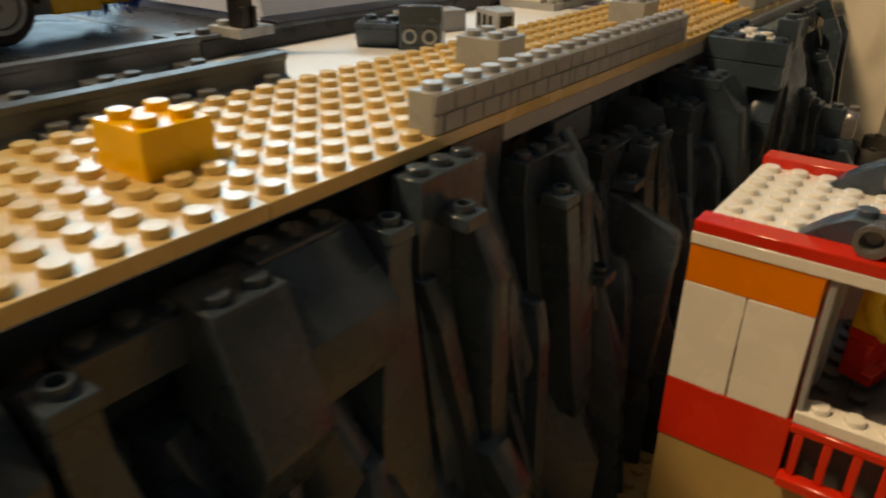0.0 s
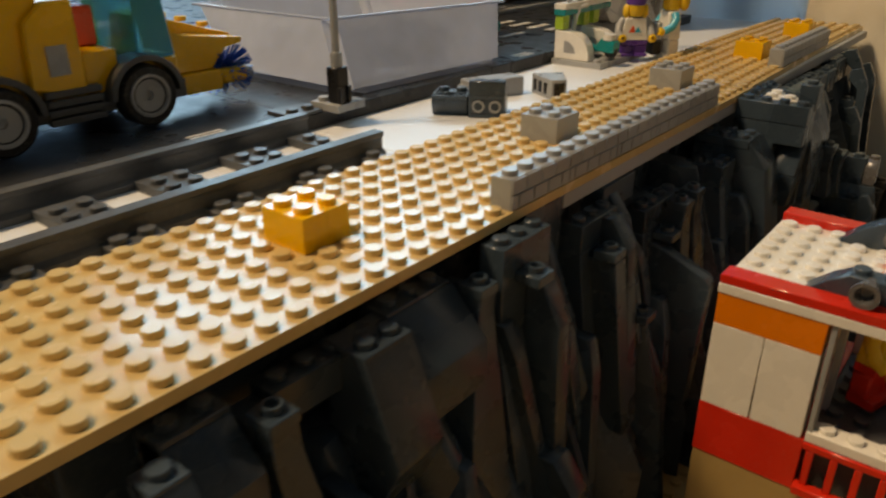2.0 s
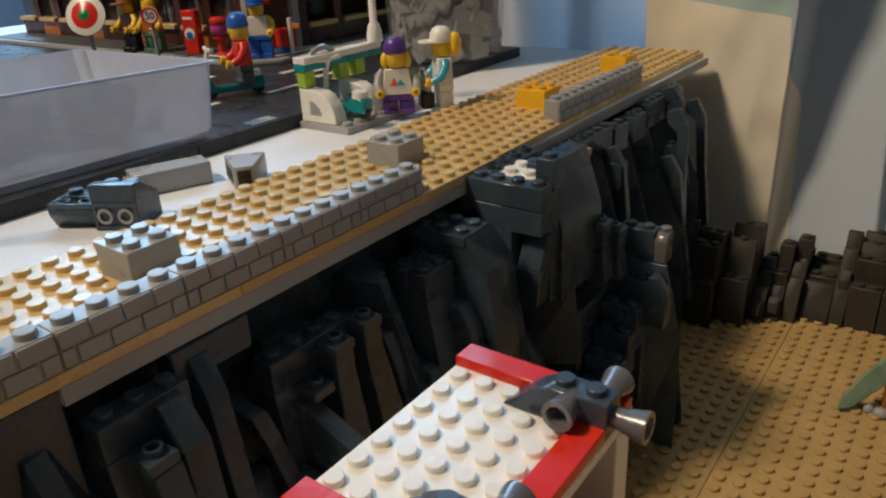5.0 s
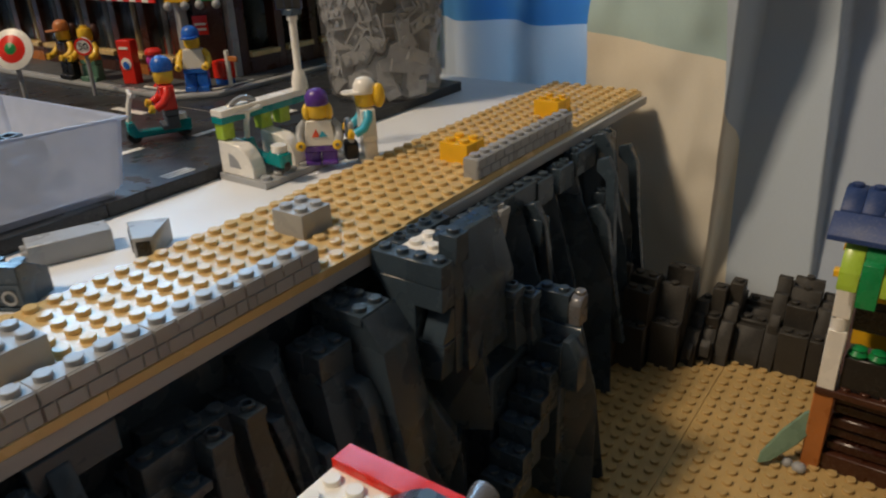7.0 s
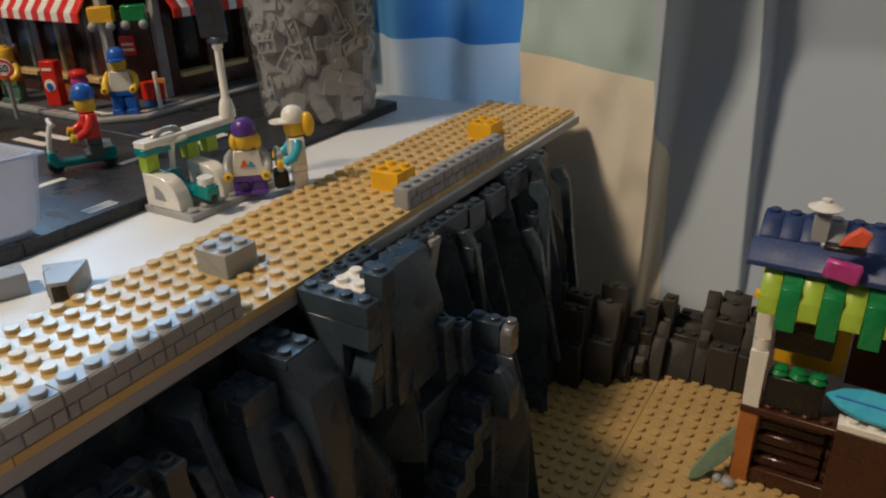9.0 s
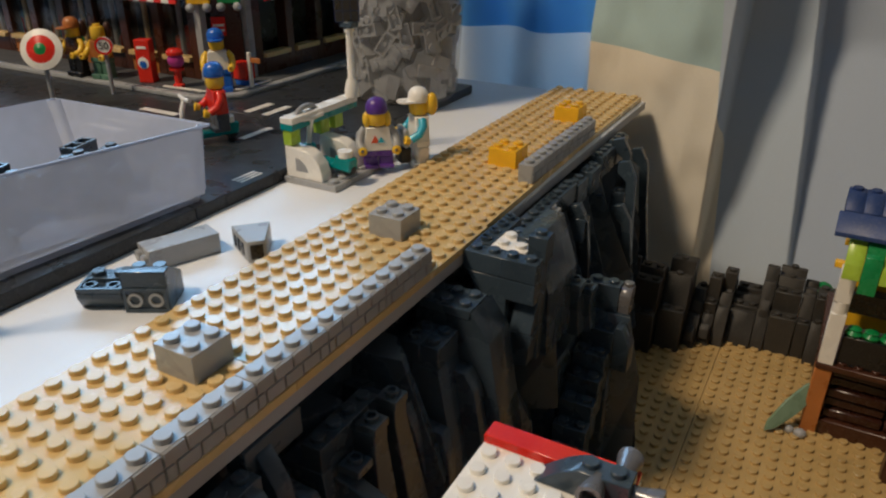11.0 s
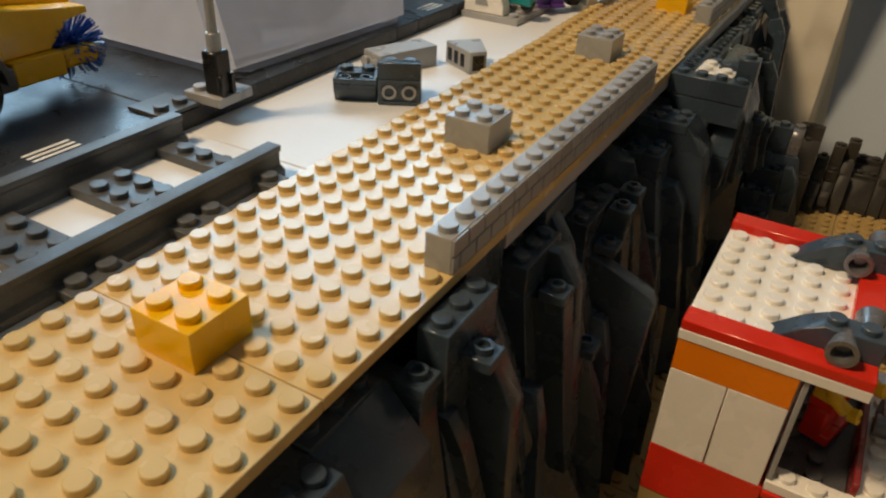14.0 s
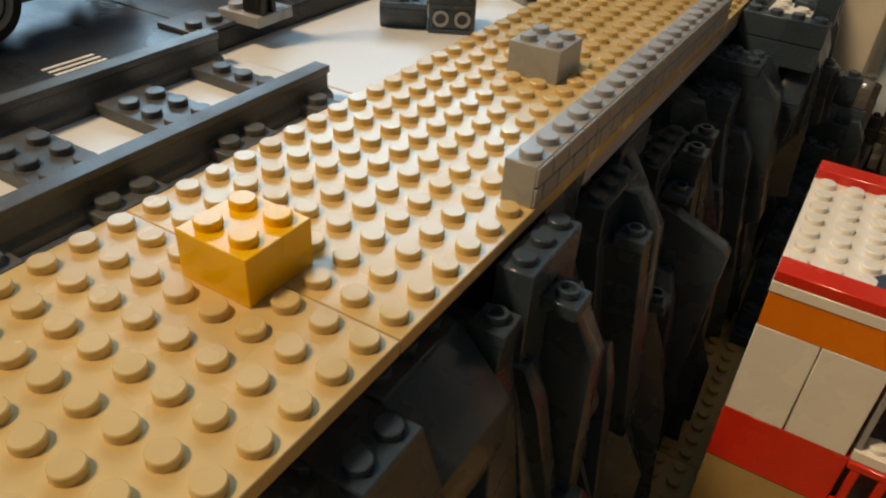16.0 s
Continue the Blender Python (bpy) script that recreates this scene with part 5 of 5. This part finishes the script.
gum = thing("gumball_machine", "red gumball machine with a pink globe", "gumball machine", at=(-0.2860, 0.3520, Z0))
part("stand", Shape().lathe([(0.0040, 0), (0.0040, 0.002), (0.0026, 0.003), (0.0026, 0.0115), (0.0050, 0.0120), (0.0050, 0.0135)], 16), RED, gum)
part("globe", Shape().ball(0, 0, 0.0185, 0.0056), MAGENTA, gum, "pink globe")
part("cap", Shape().lathe([(0.0058, 0.0225), (0.0058, 0.0245), (0.0040, 0.0265), (0.0001, 0.0268)], 16), RED, gum)
sign = thing("speed_sign", "round speed limit sign on a grey post", "road sign", at=(-0.3230, 0.3260, RZ), turn=40)
part("post", Shape().cyl(0, 0, 0, 0.0300, 0.0014, 12), GREY, sign)
part("disc", Shape().cyl(0, 0, 0, 0.0020, 0.0058, 28, m=pose(0, -0.0005, 0.0330, 90, 0, 0)), WHITE, sign)
part("red_ring", Shape().lathe([(0.0058, 0), (0.0058, 0.0003), (0.0044, 0.0003), (0.0044, 0)], 28, pose(0, -0.0025, 0.0330, 90, 0, 0)), RED, sign)
txt = bpy.data.curves.new("number", "FONT")
txt.body, txt.size, txt.align_x, txt.align_y, txt.extrude = "50", 0.0064, "CENTER", "CENTER", 0.0001
txt.materials.append(BLACK)
num = new("number", txt)
num.parent = sign
num.matrix_basis = pose(0, -0.0027, 0.0330, 90, 0, 0)
cart = thing("parasol", "red and white round parasol with a green hub", "parasol", at=(-0.3150, 0.2760, RZ))
part("pole", Shape().cyl(0, 0, 0, 0.0390, 0.0015, 10), GREY, cart)
tilt = pose(0, 0, 0.0390, 70, 0, 35)
for r0, r1, mat in ((0.0001, 0.0036, GREEN), (0.0036, 0.0085, RED), (0.0085, 0.0125, WHITE)):
    part("canopy_ring", Shape().lathe([(r0, 0.004 - r0 * 0.25), (r1, 0.004 - r1 * 0.25), (r1, 0.0030 - r1 * 0.25), (r0, 0.0030 - r0 * 0.25)], 24, tilt), mat, cart)
kart = thing("ice_cart", "red and blue toy cart with a white post", "cart", at=(-0.2520, 0.3810, Z0))
part("tub", Shape().box(-0.0060, -0.0050, 0.0040, 0.0060, 0.0050, 0.0160, 0.0006), RED, kart)
part("base", Shape().box(-0.0050, -0.0045, 0.0, 0.0050, 0.0045, 0.0040, 0.0004), BLUE, kart)
part("post", Shape().cyl(0.0100, -0.004, 0, 0.0240, 0.0016, 10), WHITE, kart)
part("arm", Shape().box(0.0100, -0.0048, 0.0170, 0.0200, -0.0032, 0.0205, 0.0004), AMBER, kart)

# neighbour building
nb = thing("green_shop", "sand-green toy shop beside the corner shop", "toy building")
part("wall", Shape().box(-0.40, 0.540, Z0, -0.190, 0.590, 0.150, 0.0005), SANDGREEN, nb)
part("window", Shape().box(-0.232, 0.5380, 0.040, -0.214, 0.5400, 0.062, 0.0004), WHITE, nb, "white framed window")
part("pane", Shape().box(-0.229, 0.5372, 0.043, -0.217, 0.5379, 0.059, 0), BLACK, nb)
part("door", Shape().box(-0.250, 0.5378, Z0, -0.236, 0.5399, 0.050, 0.0004), DKRED, nb)

# ---- beach hut ----
bh = thing("beach_hut", "brown toy beach hut with navy roof and green awning", "hut", at=(0.1390, 0.3740, 0))
part("base", Shape().box(0.0020, 0.0040, G, 0.1600, 0.0900, -0.1280, 0.0005), BROWN, bh)
for k in range(5):
    z = -0.1275 + k * 0.0066
    for j in range(4):
        part("log", Shape().box(0.0090 + j * 0.030, 0.0070 + (k % 2) * 0.002, z, 0.0380 + j * 0.030, 0.0150 + (k % 2) * 0.002, z + 0.0056, 0.0008), LOGS, bh)
# shade between and behind the logs, made as a black box
part("inner_wall", Shape().box(0.0090, 0.0200, -0.1280, 0.1580, 0.0300, -0.0952, 0.0005), BLACK, bh, "black block standing for shade behind the logs")
part("corner_post", Shape().box(0.0000, 0.0020, G, 0.0085, 0.0120, -0.0950, 0.0006), AMBER, bh, "orange-brown corner post")
part("floor_beam", Shape().box(0.0000, 0.0010, -0.0950, 0.1600, 0.0900, -0.0915, 0.0004).studs(0.008, 0.001, 18, 1, -0.0915), BROWN, bh)
part("white_post", Shape().box(0.0004, 0.0012, -0.0915, 0.0080, 0.0090, -0.0610, 0.0004).cyl(0.0042, 0.0051, -0.0610, -0.0545, 0.0040, 16).box(0.0004, 0.0012, -0.0545, 0.0080, 0.0090, -0.0360, 0.0004), WHITE, bh)
part("side_rail", Shape().box(-0.0030, 0.0100, -0.0430, 0.0030, 0.0140, -0.0395, 0.0004).box(-0.0010, 0.0100, -0.0300, 0.0030, 0.0140, -0.0270, 0.0004), YELLOW, bh)
part("rear_wall", Shape().box(0.0400, 0.0300, -0.0840, 0.1580, 0.0380, -0.0240, 0.0005), BROWN, bh)
part("yellow_wall", Shape().box(0.0085, 0.0280, -0.0800, 0.0390, 0.0340, -0.0300, 0.0004), YELLOW, bh)
part("counter", Shape().box(0.0085, 0.0120, -0.0640, 0.0330, 0.0200, -0.0520, 0.0004), BLACK, bh)
part("planter", Shape().box(0.0090, 0.0040, -0.0915, 0.0330, 0.0110, -0.0740, 0.0004), BLACK, bh)
for k in range(3):
    part("plant", Shape().lathe([(0.0036, -0.0740), (0.0044, -0.0725), (0.0030, -0.0705), (0.0036, -0.0698), (0.0020, -0.0688), (0.0001, -0.0686)], 9, Matrix.Translation((0.0135 + k * 0.0080, 0.0075, 0))), GREEN, bh, "green leafy top")
for k in range(9):
    x, mat = 0.0005 + k * 0.0080, (LIME, GREEN)[k % 2]
    if k % 2 == 0:
        poly = [(0.0040, -0.0240), (0.0040, -0.0215), (-0.0020, -0.0235), (-0.0070, -0.0325), (-0.0076, -0.0405), (-0.0056, -0.0405), (-0.0050, -0.0330)]
    else:
        poly = [(0.0040, -0.0235), (0.0040, -0.0205), (-0.0020, -0.0222), (-0.0050, -0.0280), (-0.0066, -0.0465), (-0.0084, -0.0465), (-0.0072, -0.0275)]
    sh = Shape().prism(poly, x, x + 0.0078, "x", 0.0002)
    if k % 2:
        sh.cyl(x + 0.0040, 0.0010, -0.0215, -0.0195, 0.0024)
    part("awning_strip", sh, mat, bh)
part("roof", Shape().prism([(-0.0045, -0.0205), (-0.0045, -0.0180), (0.0060, -0.0105), (0.0060, -0.0135)], -0.0070, 0.1550, "x", 0.0003), NAVY, bh, "navy blue sloped roof")
for k in range(18):
    part("roof_slope", Shape().prism([(0.0062, -0.0130), (0.0062, -0.0100), (0.0150, -0.0030), (0.0220, -0.0030), (0.0220, -0.0130)], -0.0050 + k * 0.0081, 0.0030 + k * 0.0081, "x", 0.0003).studs(-0.0050 + k * 0.0081, 0.0145, 1, 1, -0.0032), (NAVY, GREY)[k in (3, 6, 8)], bh)
part("chimney", Shape().box(0.0150, 0.0070, -0.0110, 0.0215, 0.0140, 0.0020, 0.0004).cyl(0.0182, 0.0105, 0.0020, 0.0045, 0.0022), GREY, bh)
part("roof_dish", Shape().lathe([(0.0001, 0.0118), (0.0030, 0.0116), (0.0065, 0.0100), (0.0068, 0.0106), (0.0030, 0.0126), (0.0020, 0.0128), (0.0020, 0.0144), (0.0001, 0.0146)], 20, Matrix.Translation((0.0182, 0.0105, -0.0056))), WHITE, bh, "white round dish")
part("parrot_sign", Shape().box(0.0245, -0.0080, -0.0150, 0.0380, -0.0030, -0.0065, 0.0010, pose(0, 0, 0, 0, 8, 0)), MAGENTA, bh, "magenta block")
part("sign_cap", Shape().prism([(0.0260, -0.0040), (0.0355, -0.0030), (0.0370, 0.0020), (0.0325, 0.0042), (0.0280, -0.0004)], -0.0075, -0.0025, "y", 0.0005), CORAL, bh, "coral red sloped piece")
part("sign_bar", Shape().box(0.0210, -0.0085, -0.0063, 0.0360, -0.0030, -0.0042, 0.0004), BLACK, bh)
for ob in bh.children:
    if ob.name.split(".")[0] in ("roof", "roof_slope", "awning_strip", "chimney", "roof_dish", "parrot_sign", "sign_cap", "sign_bar", "side_rail"):
        ob.location.z = 0.0035
surf = thing("surfboard", "turquoise toy surfboard lying on a white rack", "surfboard", at=(0.1720, 0.3600, -0.0650), turn=-4)
pts = [(0.0, 0.0), (0.006, 0.0045), (0.014, 0.0065), (0.030, 0.0070), (0.046, 0.0055), (0.056, 0.0)]
out = pts + [(x, -y) for x, y in pts[-2:0:-1]]
part("board", Shape().prism(out, 0.0, 0.0026, "z", 0.0006, pose(0, 0, 0, 40, 0, 0)), AZURE, surf)
part("fin_line", Shape().prism([(0.004, -0.0004), (0.052, -0.0004), (0.052, 0.0004), (0.004, 0.0004)], 0.0027, 0.0029, "z", 0, pose(0, 0, 0, 40, 0, 0)), BLUE, surf)
rack = single("white_rack", Shape().box(0.1790, 0.3520, -0.0752, 0.2400, 0.3600, -0.0720, 0.0003).studs(0.1800, 0.3520, 7, 1, -0.0720), WHITE, "white studded plate holding a surfboard", "rack")
single("rack_support", Shape().box(0.1790, 0.3520, G, 0.2400, 0.3600, -0.0753, 0.0004), BROWN, "brown brick support below the white rack", "support")

# leaning board on the sand
lb = thing("leaning_board", "sand-green toy surfboard leaning on the sand", "surfboard", at=(0.1220, 0.3650, G + 0.0012))
pts = [(0.0, 0.0), (0.005, 0.0030), (0.020, 0.0048), (0.034, 0.0042), (0.042, 0.0)]
out = pts + [(x, -y) for x, y in pts[-2:0:-1]]
part("board", Shape().prism(out, 0.0, 0.0022, "z", 0.0005, pose(0, 0, 0, 0, 0, 42) @ pose(0, 0, 0, 0, -44, 0) @ pose(0, 0, 0, 60, 0, 0)), OLIVE, lb)
single("pebble_stones", Shape().ball(0.1400, 0.3700, G + 0.0025, 0.0035, 0.003, 0.0028).ball(0.1345, 0.3715, G + 0.0020, 0.0025), GREY, "small grey round pieces on the sand", "stones")
single("green_plant", Shape().lathe([(0.0080, 0), (0.0100, 0.004), (0.0060, 0.008), (0.0085, 0.011), (0.0040, 0.016), (0.0001, 0.018)], 9, Matrix.Translation((0.1370, 0.4860, G + 0.0240))).box(0.1310, 0.4800, G, 0.1430, 0.4920, G + 0.0240, 0.0008), GREEN, "green toy plant behind the rock ridge", "plant")
figure("toy figure in red and yellow inside the rescue hut", 0.0900, 0.1290, -0.0655, 70, RED, SKIN, SKIN, None, hair=TAN)
